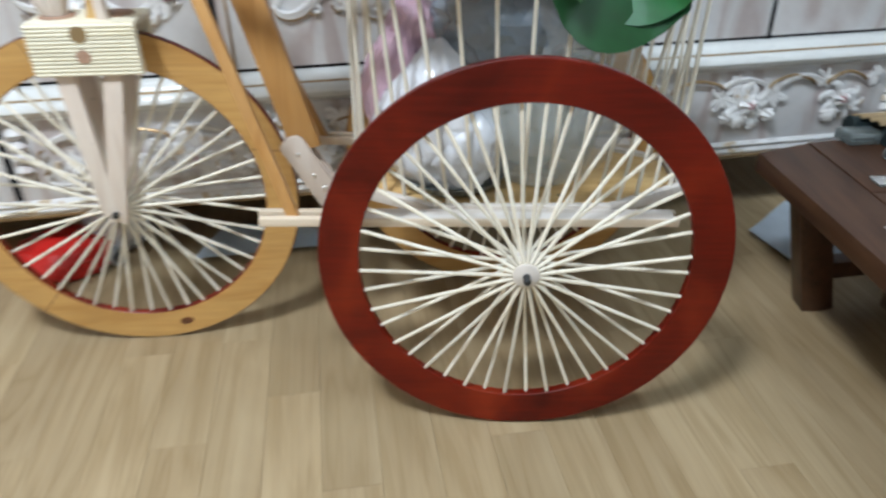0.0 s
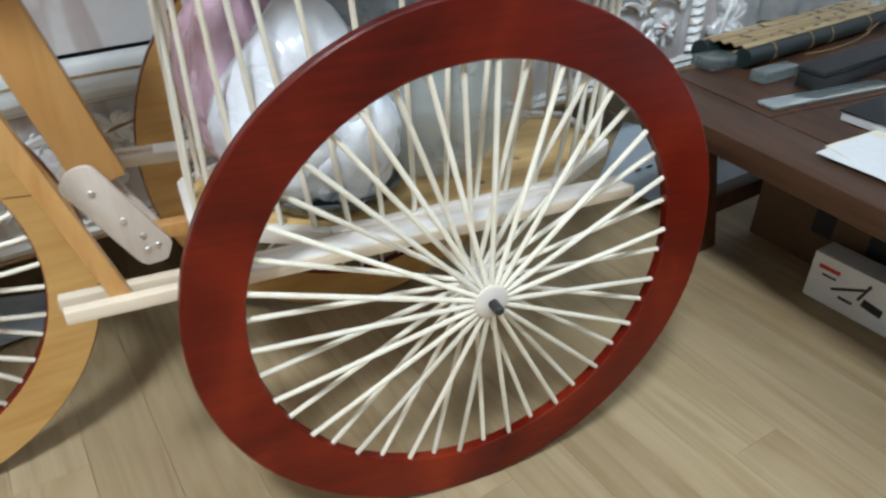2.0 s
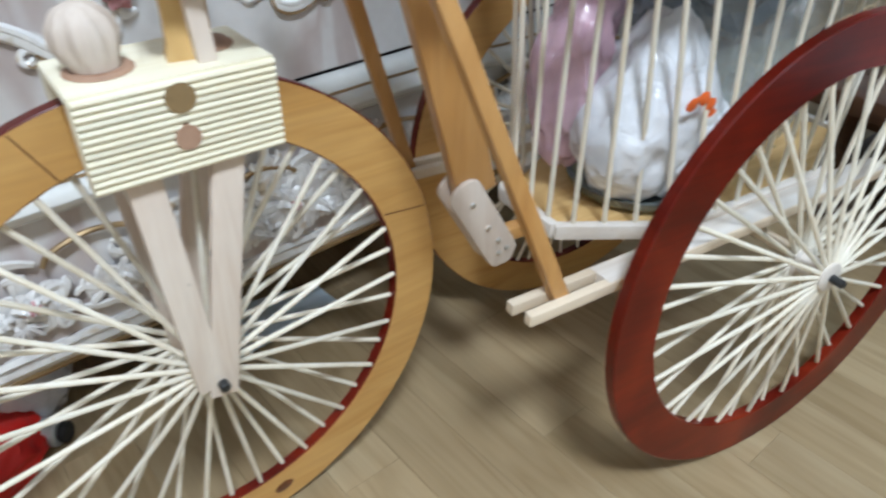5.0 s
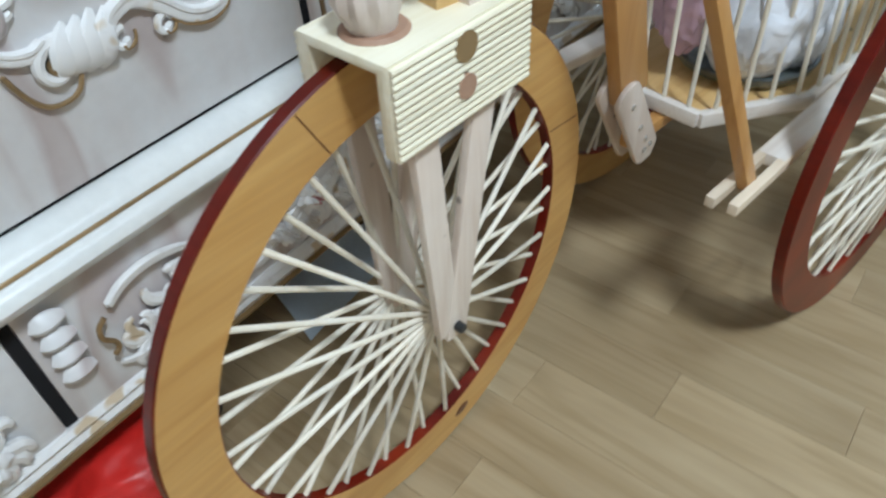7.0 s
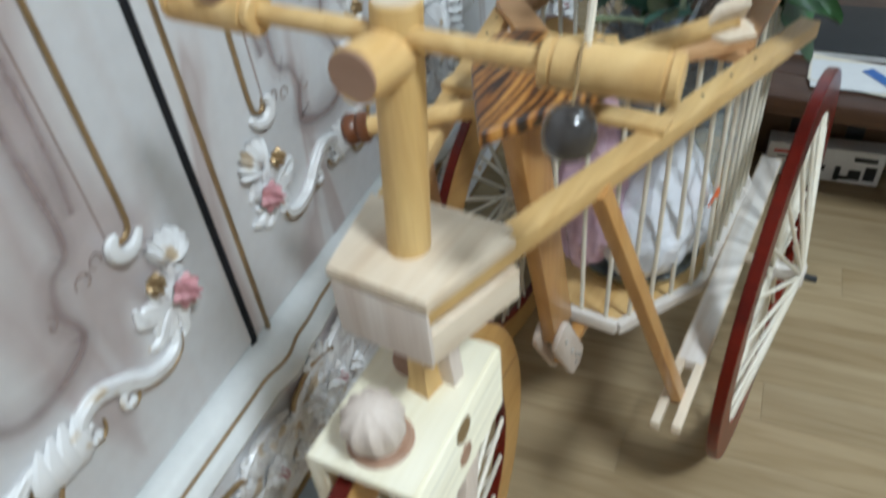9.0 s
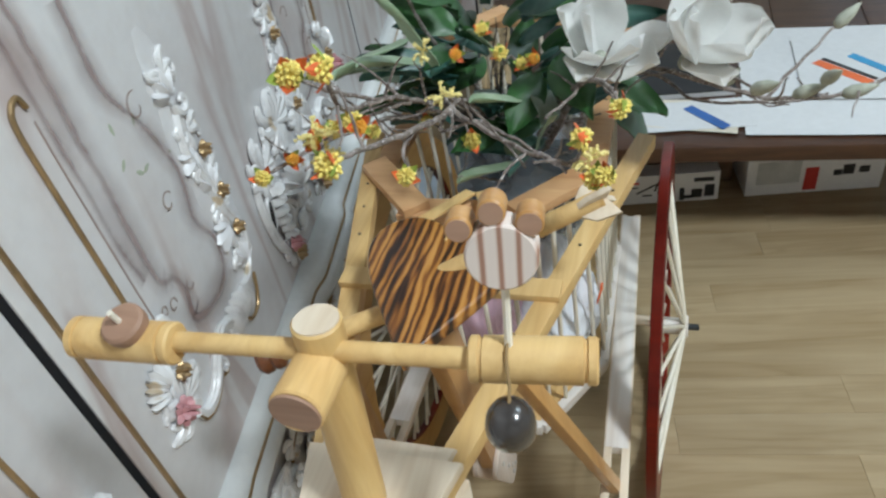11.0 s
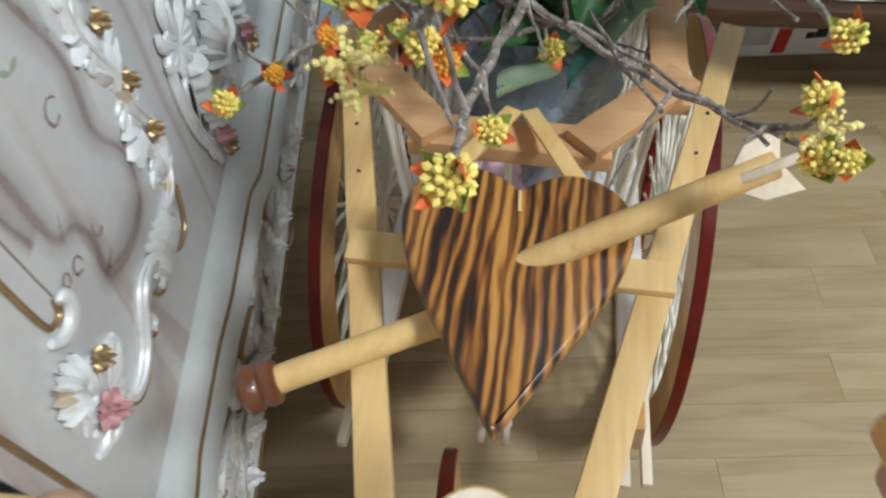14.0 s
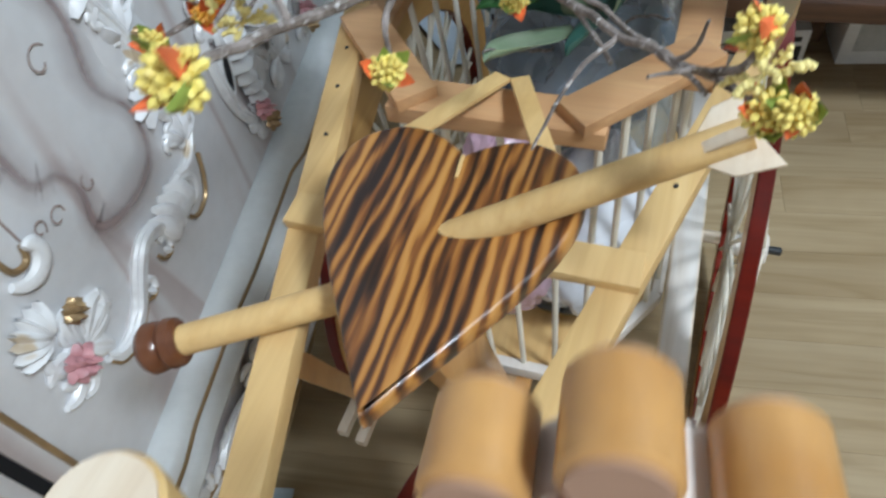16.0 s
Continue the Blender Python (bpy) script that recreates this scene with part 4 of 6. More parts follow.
# door ornament, drawn for the door whose corner is near the gap, and mirrored
CARVE_AT = (0.0, 0.0, 0.027)
for door, s in ((0, 1), (1, -1)):
    def U(u, s=s):
        if u > 0.105:
            u = 0.105 + (u - 0.105) * 0.885
        return u - 0.016 if s > 0 else 0.030 - u
    D = lambda a: a if s > 0 else 180 - a
    for mir in (0, 1):
        c = DC
        def W(u, mir=mir, c=c):
            u = 2 * c - u if mir else u
            return U(u)
        def A(a, mir=mir):
            a = 180 - a if mir else a
            return D(a)
        way = -1 if (mir ^ (s < 0)) else 1
        # gilt upright with a hook at its foot
        if not (mir and s < 0):
            pts = [(W(0.128), 0.758), (W(0.123), 0.768), (W(0.112), 0.764), (W(0.106), 0.750), (W(0.105), 0.70), (W(0.105), 0.60), (W(0.106), 0.546), (W(0.112), 0.534), (W(0.122), 0.533), (W(0.127), 0.542)]
            cpart("gilt_line", sweep(smooth_path([P(u, z, -0.002) for u, z in pts], 5), 0.0023, 6, 1, VUP), GOLD, "gilt line ending in a hook")
            cpart("raised_line", sweep(smooth_path([P(u + way * 0.021, z - 0.004, 0.0) for u, z in pts[3:-3]], 5), 0.0011, 6, 0.7, VUP), BROWNLINE)
            cpart("hook_shell", sweep(volute(W(0.122), 0.538, 0.021, A(-165), 0.62 * way, -0.003), [0.0015 + 0.0055 * math.sin(math.pi * (0.1 + 0.8 * k / 20)) for k in range(21)], 8, 0.8, VUP), CARVE)
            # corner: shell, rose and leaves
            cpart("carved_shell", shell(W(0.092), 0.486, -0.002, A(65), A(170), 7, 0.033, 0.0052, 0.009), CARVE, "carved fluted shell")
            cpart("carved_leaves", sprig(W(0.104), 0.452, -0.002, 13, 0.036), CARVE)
            cpart("painted_rose", rosette(W(0.089), 0.458, -0.008, 0.0155), ROSE, "small pink painted rose")
            cpart("gilt_bud", rosette(W(0.114), 0.486, -0.007, 0.010, 2), GOLD)
            # long wave of the lower border
            low = [(W(u), z) for u, z in ((0.110, 0.428), (0.118, 0.416), (0.136, 0.411), (0.160, 0.417), (0.185, 0.436), (0.207, 0.446), (0.228, 0.441), (0.236, 0.430))]
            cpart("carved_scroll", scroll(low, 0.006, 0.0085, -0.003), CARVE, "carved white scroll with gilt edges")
            for u, z, r in ((0.226, 0.421, 0.0095), (0.184, 0.417, 0.0085)):
                cpart("carved_curl", sweep(volute(W(u), z, r, A(110), -0.8 * way, -0.003), 0.0034, 7, 0.9, VUP), CARVE)
                cpart("gilt_curl", sweep(volute(W(u), z - 0.001, r + 0.003, A(160), 0.42 * way, -0.004), 0.0016, 6, 1, VUP), GOLD)
            cpart("gilt_edge", sweep(smooth_path([P(W(u), z, -0.005) for u, z in ((0.108, 0.424), (0.116, 0.410), (0.136, 0.4035), (0.160, 0.409), (0.176, 0.420))], 5), 0.0017, 6, 1, VUP), GOLD)
            # a twist of plump flutes, then a curl round a gilt knob
            for k in range(4):
                u, z = 0.238 + 0.0125 * k, 0.427 + 0.0012 * k
                pts = smooth_path([P(W(u - 0.010), z + 0.022 - 0.002 * abs(k - 1), 0.0), P(W(u + 0.001), z + 0.008, -0.007), P(W(u + 0.006), z - 0.008, -0.007), P(W(u + 0.011), z - 0.020 + 0.001 * k, 0.0)], 4)
                cpart("carved_flute", sweep(pts, [0.0092 * (0.30 + 0.75 * math.sin(math.pi * q / (len(pts) - 1))) for q in range(len(pts))], 8, 0.55, VUP), CARVE)
            cpart("carved_curl", sweep(volute(W(0.285), 0.424, 0.019, A(120), -0.85 * way, -0.003), [0.0062 - 0.0002 * k for k in range(21)], 8, 0.85, VUP), CARVE)
            cpart("gilt_knob", lathe([(0.0075, 0.0), (0.0068, 0.004), (0.004, 0.0065), (0.0005, 0.0075)], 14, pose(W(0.285), -0.002, 0.424, 90)), GOLD)
            cpart("gilt_arc", sweep(smooth_path([P(W(u), z, -0.004) for u, z in ((0.270, 0.412), (0.277, 0.402), (0.290, 0.398), (0.306, 0.401), (0.318, 0.414), (0.327, 0.434))], 5), 0.0021, 6, 1, VUP), GOLD)
            low2 = [(W(u), z) for u, z in ((0.286, 0.444), (0.300, 0.439), (0.318, 0.443), (0.336, 0.456))]
            cpart("carved_scroll", scroll(low2, 0.006, 0.005, -0.003), CARVE)
            # brown glaze brushed softly along a painted outline
            edge_line = [(W(u), z) for u, z in ((0.166, 0.86), (0.165, 0.70), (0.163, 0.60), (0.166, 0.558), (0.186, 0.546), (0.196, 0.522), (0.187, 0.495), (0.208, 0.480), (0.248, 0.474), (0.276, 0.486), (0.284, 0.520), (0.264, 0.560), (0.276, 0.615), (0.250, 0.68), (0.222, 0.73), (0.225, 0.80))]
            gpath = smooth_path([P(a, b, 0.0005) for a, b in edge_line], 7)
            cpart("painted_line", sweep(gpath, 0.0008, 5, 0.6, VUP), BROWNLINE)
            cpart("glaze_band", ribbon([q + Vector((0, -0.0012, 0)) for q in gpath], 0.023, way), GLAZE, "soft mauve-brown glaze")
            side_line = smooth_path([P(W(u), z, -0.0007) for u, z in ((0.142, 0.90), (0.141, 0.72), (0.140, 0.62), (0.146, 0.575))], 8)
            cpart("glaze_band", ribbon(side_line, 0.016, way), GLAZE)
            for gp, gr in ((low[1:-1], 0.014), ([(W(0.335), 0.45), (W(0.336), 0.50), (W(0.320), 0.56), (W(0.312), 0.62), (W(0.318), 0.69), (W(0.315), 0.74)], 0.030)):
                gpath = smooth_path([P(a, b, 0.002) for a, b in gp], 6)
                cpart("carved_ground", sweep(gpath, [0.004 + gr * math.sin(math.pi * (0.08 + 0.84 * k / (len(gpath) - 1))) ** 0.5 * (0.85 + 0.3 * noise.noise(gpath[k] * 40)) for k in range(len(gpath))], 12, 0.16, VUP), PAINT, "low swelling ground of the carving")
            # side piece that climbs towards the middle of the door
            up = [(W(u), z) for u, z in ((0.335, 0.458), (0.340, 0.49), (0.322, 0.53), (0.318, 0.565), (0.300, 0.615), (0.318, 0.66))]
            cpart("carved_scroll", scroll(up, 0.008, 0.006, -0.003, (W(0.328), 0.66, 0.012, A(180), 0.9 * way)), CARVE)
            for zz, a0 in ((0.475, 20), (0.535, 160), (0.58, 30), (0.63, 170), (0.69, 60)):
                cpart("carved_leaves", sprig(W(0.322), zz, -0.003, 8, 0.026), CARVE)
                cpart("carved_shell", shell(W(0.318), zz - 0.02, -0.002, A(a0), A(a0 + 95), 4, 0.032, 0.0085, 0.0065), PAINT)
            for zz in (0.505, 0.555, 0.607):
                cpart("gilt_bud", rosette(W(0.325), zz, -0.008, 0.009, 2), GOLD)
            for k, (uu, zz, rr) in enumerate(((0.145, 0.535, 0.008), (0.163, 0.528, 0.009), (0.235, 0.60, 0.012), (0.258, 0.69, 0.015), (0.205, 0.52, 0.007))):
                cpart("painted_curl", sweep(volute(W(uu), zz, rr, A(-60 + 40 * k), way * 0.85, -0.0003), 0.0008, 5, 0.5, VUP), BROWNLINE)
    for u in (0.021,) if s > 0 else ():
        cpart("gilt_line", box((u - 0.0022, -0.003, 0.325), (u + 0.0022, 0.002, 1.87), 0.001), GOLD, "gilt moulding line")
# middle cartouche of the nearer door: two fluted consoles, each with a black oval painted as a shaded opening, round a
# shell
for e in (-1, 1):
    uu = DC + e * 0.080
    oval = [P(DC + e * 0.103 + 0.0085 * math.cos(a) - e * 0.006 * math.sin(a), 0.448 + 0.022 * math.sin(a), -0.006) for a in [2 * math.pi * q / 20 for q in range(21)]]
    # black disc laid on the carving for the shade of an opening
    cpart("oval_shade", lathe([(0.0005, -0.008), (0.0078, -0.008), (0.0084, -0.004), (0.0084, 0.004)], 20, pose(DC + e * 0.103, 0, 0.448, 0, -e * 16, 0) @ Matrix.Diagonal((1, 1, 2.4, 1)) @ pose(0, 0, 0, -90)), GAPSHADE, "black oval painted as the shade of an opening in the carving")
    cpart("carved_curl", sweep(oval, 0.0030, 7, 1, VUP), CARVE)
    for k in range(6):
        cpart("carved_flute", shell(uu - 0.015 + 0.003 * abs(k - 2.5), 0.464 - 0.0135 * k, -0.006, 12, 12, 1, 0.031 - 0.002 * k, 0.0068, 0.014), CARVE, "turn of the fluted console")
    cpart("carved_scroll", scroll([(uu + e * 0.030, 0.50), (uu + e * 0.036, 0.47), (uu + e * 0.033, 0.43), (uu + e * 0.022, 0.395), (uu + e * 0.006, 0.375)], 0.006, 0.007, -0.004), CARVE)
    cpart("carved_leaves", sprig(uu, 0.498, -0.005, 12, 0.040), CARVE)
    cpart("carved_leaves", sprig(uu - e * 0.034, 0.425, -0.004, 11, 0.036), CARVE)
    cpart("painted_rose", rosette(uu - 0.004, 0.388, -0.012, 0.013), ROSE, "small pink painted rose")
    cpart("gilt_bud", rosette(uu + 0.004, 0.365, -0.012, 0.013, 2), GOLD)
    cpart("carved_leaves", sprig(uu + 0.002, 0.372, -0.004, 9, 0.026), CARVE)
cpart("carved_shell", shell(DC, 0.415, -0.004, 25, 155, 9, 0.062, 0.008, 0.015), CARVE, "large carved shell")
cpart("carved_leaves", sprig(DC, 0.52, -0.004, 12, 0.048), CARVE)
cpart("carved_leaves", sprig(DC, 0.385, -0.004, 10, 0.034), CARVE)
for k in range(7):
    cpart("painted_leaf", shell(0.17 + 0.012 * k, 0.66 + 0.03 * math.sin(k * 1.9), -0.0006, 40 + 50 * k, 40 + 50 * k, 1, 0.014, 0.004, 0.0006), PALEGREEN)

# drawer ornament: roses with leaves between gilt arcs
DV = -0.020
CARVE_AT = (-0.008, 0.0, 0.010)
for k, u in enumerate((-0.212, -0.055, 0.079, 0.30, 0.50, 0.72, 0.933, 1.120)):
    big = u in (-0.055, 0.079, 0.933)
    z = 0.214 if u < 0.4 else 0.230
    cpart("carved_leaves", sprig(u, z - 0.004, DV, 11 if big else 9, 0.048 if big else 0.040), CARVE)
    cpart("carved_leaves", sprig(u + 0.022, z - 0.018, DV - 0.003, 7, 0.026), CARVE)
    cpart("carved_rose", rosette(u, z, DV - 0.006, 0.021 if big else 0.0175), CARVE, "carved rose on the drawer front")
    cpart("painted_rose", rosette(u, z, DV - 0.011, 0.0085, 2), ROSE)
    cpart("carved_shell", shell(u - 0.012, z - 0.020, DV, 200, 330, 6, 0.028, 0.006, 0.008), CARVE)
    if big:
        for e in (-1, 1):
            cpart("carved_rose", rosette(u + e * 0.042, z - 0.022, DV - 0.006, 0.014), CARVE)
            cpart("carved_leaves", sprig(u + e * 0.05, z + 0.012, DV, 7, 0.028), CARVE)
for u0, u1 in ((-0.19, -0.09), (0.0, 0.09), (0.17, 0.29), (0.40, 0.52), (0.60, 0.70), (0.78, 0.88), (0.97, 1.06), (1.085, 1.165)):
    mid = (u0 + u1) / 2
    dz = -0.016 if u0 < 0.4 else -0.005
    pts = [(u0, 0.262 + dz), (u0 + 0.012, 0.274 + dz), (mid, 0.283 + dz), (u1 - 0.012, 0.275 + dz), (u1, 0.266 + dz)]
    cpart("gilt_scroll", sweep(smooth_path([P(a, b, DV - 0.002) for a, b in pts], 6), 0.0032, 7, 1, VUP), GOLD, "gilt arc on the drawer front")
    cpart("carved_scroll", scroll([(u0 - 0.002, 0.266 + dz), (u0 - 0.022, 0.275 + dz), (u0 - 0.048, 0.280 + dz), (u0 - 0.074, 0.276 + dz), (u0 - 0.094, 0.264 + dz)], 0.004, 0.006, DV), CARVE)
    cpart("carved_leaves", sprig(u1 + 0.02, 0.272 + dz, DV, 6, 0.02), CARVE)
for pts in (((-0.290, 0.243), (-0.298, 0.236), (-0.299, 0.224), (-0.292, 0.214), (-0.291, 0.206), (-0.297, 0.201)),):
    cpart("gilt_scroll", sweep(smooth_path([P(a, b, DV - 0.003) for a, b in pts], 6), 0.0026, 7, 1, VUP), GOLD)
for k in range(4):
    cpart("carved_flute", shell(-0.343, 0.272 - 0.021 * k, DV, 0, 0, 1, 0.036, 0.011, 0.008), PAINT, "broad carved flute")
cpart("carved_leaves", sprig(-0.432, 0.255, DV, 11, 0.042), CARVE)
cpart("carved_rose", rosette(-0.428, 0.185, DV - 0.004, 0.026), CARVE)
cpart("carved_leaves", sprig(-0.428, 0.19, DV, 12, 0.044), CARVE)
for k, u in enumerate((-0.262, -0.135, 0.012, 0.150, 0.235, 0.375)):
    cpart("carved_leaves", sprig(u, 0.192 + 0.006 * (k % 2), DV, 10, 0.030), CARVE)
    cpart("carved_scroll", scroll([(u - 0.034, 0.186), (u - 0.014, 0.178), (u + 0.012, 0.181), (u + 0.034, 0.192)], 0.0035, 0.005, DV, (u + 0.030, 0.199, 0.008, -60, 0.8)), CARVE)
    cpart("carved_rose", rosette(u + 0.022, 0.206, DV - 0.004, 0.012), CARVE)
# low swelling grounds and a thicket of leaves fill the drawer fronts between the roses
for k in range(15):
    u = -0.03 + 0.044 * k
    z = (0.196, 0.236, 0.262)[k % 3]
    cpart("carved_leaves", sprig(u, z, DV - 0.002, 9, 0.028), CARVE)
    if k % 3 == 1:
        cpart("carved_rose", rosette(u + 0.012, z, DV - 0.012, 0.0165), CARVE)
for u in (-0.05, 0.10, 0.30, 0.40):
    cpart("carved_ground", lathe([(0.0005, -0.012), (0.030, -0.010), (0.052, -0.004), (0.062, 0.004)], 24, pose(u, -0.012, 0.220, 0, 0, 0) @ Matrix.Diagonal((1, 1, 0.75, 1)) @ pose(0, 0, 0, -90)), PAINT)
# rope column and end pilaster
CARVE_AT = (0.0, 0.0, 0.0)
for k in range(7):
    cpart("rope_turn", shell(1.212, 0.170 + 0.017 * k, -0.010, 28, 28, 1, 0.038, 0.010, 0.014), CARVE, "turn of a carved rope column")
cpart("column_back", box((1.195, -0.006, 0.15), (1.272, 0.028, 0.3003), 0.002), PAINT)
cpart("pilaster", box((1.271, -0.016, 0.14), (UR, 0.03, 0.294), 0.005), PAINT, "white end pilaster")
cpart("carved_rose", rosette(1.312, 0.200, -0.026, 0.022), CARVE)
cpart("carved_scroll", scroll([(1.285, 0.180), (1.300, 0.225), (1.316, 0.262), (1.322, 0.290)], 0.013, 0.007, -0.020, (1.334, 0.292, 0.013, 180, -0.8)), CARVE)
cpart("carved_leaves", sprig(1.318, 0.212, -0.020, 13, 0.055), CARVE)
cpart("carved_shell", shell(1.300, 0.225, -0.018, 50, 130, 4, 0.05, 0.008, 0.010), CARVE)

# ---- low dark table and what lies on it ----
TT = 0.262
table = thing("low_table", (0.85, -0.2, 0), "low dark-stained wooden table with splayed legs", "table")
edge = [(0.386, 0.297), (0.478, 0.336), (0.530, -0.90), (0.460, -0.90)]
part("table_border", prism(edge, TT - 0.032, TT, 0.004), DARKWOOD, table, "dark brown border board")


def inner_edge(y):
    return 0.480 + (0.336 - y) * 0.0421


yy = 0.337
for k in range(7):
    y0, y1 = yy - 0.178 * k, yy - 0.178 * (k + 1) + 0.002
    lift = [(inner_edge(y0), y0), (1.10, y0 + (0.125 if k == 0 else 0)), (1.10, y1), (inner_edge(y1), y1)]
    part("table_plank", prism(lift, TT - 0.030, TT - 0.0005 - 0.0006 * (k % 2), 0.0012), DARKWOOD, table)
for x, y in ((0.522, 0.266), (0.58, -0.78), (1.06, 0.36), (1.06, -0.78)):
    part("leg", bar((x, y, 0), (x - 0.066, y - 0.010, TT - 0.03), 0.042, 0.050, 0.003, (1, 0, 0)), DARKWOOD, table, "dark splayed leg")
part("stretcher", bar((0.515, 0.270, 0.070), (1.05, 0.360, 0.070), 0.028, 0.03), DARKWOOD, table)
part("apron_board", bar((0.492, 0.240, TT - 0.055), (0.540, -0.78, TT - 0.055), 0.018, 0.050), DARKWOOD, table)


def flat_at(a, b):
    """Frame on the tabletop at a with x towards b."""
    return frame_of((*a, TT), (*b, TT))


sm, sn = flat_at((0.588, 0.318), (0.990, 0.398))
scroll_th = thing("bamboo_scroll", (0.78, 0.35, TT), "half-open bamboo-slip scroll with dark writing, tied with cord", "scroll")
ROLLBACK = plain("dark_green_scroll_back", (0.012, 0.022, 0.024), 0.5)
part("roll", rod(sm @ Vector((0, 0, 0.0145)), sm @ Vector((sn, 0, 0.0145)), 0.0145, 18), ROLLBACK, scroll_th, "dark green front roll")
part("roll", rod(sm @ Vector((-0.022, 0.060, 0.015)), sm @ Vector((sn - 0.02, 0.060, 0.015)), 0.015, 18), ROLLBACK, scroll_th, "black rear roll")
SLIP = wood("tan_bamboo_slip", (0.52, 0.42, 0.27), (0.36, 0.26, 0.14), 0, 0.55, vary=0.3)
for k in range(12):
    y = 0.001 + 0.0055 * k
    z = 0.0285 + 0.0022 * math.sin(math.pi * k / 11)
    part("slip", box((0.006 * math.sin(k * 2.1) - 0.012 * k / 11, y - 0.0025, z), (sn + 0.012 * math.sin(k * 1.3) - 0.012, y + 0.0025, z + 0.0022), 0.0006, sm), SLIP, scroll_th)
for f in (0.14, 0.38, 0.52, 0.8):
    part("cord", sweep([sm @ Vector((sn * f + 0.004, 0.0152 * math.cos(a), 0.0147 + 0.0150 * math.sin(a))) for a in [0.35 * q for q in range(19)]], 0.0010, 5), CORD, scroll_th)
part("cord", sweep(smooth_path([sm @ Vector(p) for p in ((sn * 0.86, -0.0155, 0.016), (sn * 0.74, -0.020, 0.0015), (sn * 0.55, -0.028, 0.0012), (sn * 0.40, -0.024, 0.0012), (sn * 0.34, -0.017, 0.0012))], 5), 0.0010, 5), CORD, scroll_th, "loose end of the tying cord")
for k in range(44):
    j = crg.randrange(12)
    y = 0.001 + 0.0055 * j
    z = 0.0285 + 0.0022 * math.sin(math.pi * j / 11) + 0.0023
    uu = 0.03 + (sn - 0.06) * (crg.randrange(9) + 0.3 * crg.random()) / 9
    part("writing_bar", box((uu, y - 0.0017, z), (uu + crg.uniform(0.004, 0.012), y + 0.0017, z + 0.0005), 0, sm), INK, scroll_th)
bm_, bn = flat_at((0.606, 0.212), (0.912, 0.268))
ink = thing("ink_stone_box", (0.78, 0.24, TT), "long black ink-stone box with a lid", "box")
part("body", box((0, -0.020, 0), (bn, 0.020, 0.022), 0.003, bm_), BLACKSTONE, ink)
part("lid", box((-0.001, -0.021, 0.0222), (bn + 0.001, 0.021, 0.030), 0.003, bm_), BLACKSTONE, ink)
for nm, a, b, w, h, mtl, lab in (("paperweight", (0.503, 0.186), (0.725, 0.184), 0.030, 0.005, GLASSY, "grey glassy paperweight bar"), ("paperweight", (0.563, 0.262), (0.640, 0.272), 0.026, 0.016, GLASSY, "clear acrylic paperweight block"), ("dish", (0.532, 0.338), (0.590, 0.348), 0.042, 0.017, GLASSY, "clear acrylic dish")):
    m_, n_ = flat_at(a, b)
    solid(nm, box((0, -w / 2, 0), (n_, w / 2, h), 0.003, m_), mtl, lab + " on the dark table", "paperweight")
book = thing("book", (0.65, 0.02, TT), "black-covered book with white page edges", "book")
BK = pose(0.556, 0.119, TT, 0, 0, 7)
part("page_block", box((0.002, -0.228, 0.0008), (0.208, -0.003, 0.012), 0.001, BK), PAPER, book, "white page block")
part("cover", box((0, -0.230, 0.0122), (0.210, 0, 0.0145), 0.0006, BK), BLACKSTONE, book, "black cover")
solid("blue_box", box((0.0, 0.0, 0.0), (0.16, 0.10, 0.035), 0.003, pose(0.862, 0.135, TT, 0, 0, 8)), plain("blue_card", (0.05, 0.15, 0.30), 0.5), "small blue card box on the table", "box")


def sheet(name, pts, z, mtl, label, wave=0.0015, n=10):
    """A slightly curled sheet of paper with corners pts."""
    bm = bmesh.new()
    a, b, c, d = [Vector((*p, 0)) for p in pts]
    g = []
    for i in range(n + 1):
        r = []
        for j in range(n + 1):
            p = a.lerp(b, i / n).lerp(d.lerp(c, i / n), j / n)
            e = max(abs(i / n - 0.5), abs(j / n - 0.5)) * 2
            p.z = z + wave * (1 + noise.noise(p * 14)) + wave * 1.5 * e ** 6
            r.append(bm.verts.new(p))
        g.append(r)
    for i in range(n):
        for j in range(n):
            bm.faces.new((g[i][j], g[i + 1][j], g[i + 1][j + 1], g[i][j + 1]))
    up = bmesh.ops.extrude_face_region(bm, geom=bm.faces[:])
    for v in up["geom"]:
        if isinstance(v, bmesh.types.BMVert):
            v.co.z += 0.0005
    return solid(name, bm, mtl, label, "paper")


sheet("paper_sheet", [(0.468, 0.060), (0.566, 0.070), (0.560, -0.115), (0.446, -0.105)], TT + 0.0006, CREAMPAPER, "cream torn-edged paper sheet on the dark table")
sheet("paper_sheet", [(0.442, -0.118), (0.86, -0.118), (0.86, -0.86), (0.452, -0.86)], TT + 0.0006, PAPER, "large white paper sheets covering the table")
card = thing("printed_card", (0.50, -0.05, TT), "white printed card with a blue patch", "card")
CD = pose(0.446, 0.052, TT + 0.004, 0, 0, 8)
part("card", box((0, -0.190, 0), (0.100, 0, 0.001), 0, CD), PAPER, card)
part("blue_patch", bar((0.533, -0.022, TT + 0.0062), (0.464, -0.088, TT + 0.0062), 0.020, 0.0008, 0), BLUEPRINT, card, "blue printed patch")
toy = thing("printed_picture", (0.66, -0.32, TT), "sheet with an orange, black and blue printed patch", "picture")
part("sheet", box((0.56, -0.44, TT + 0.006), (0.80, -0.22, TT + 0.0072), 0), PAPER, toy)
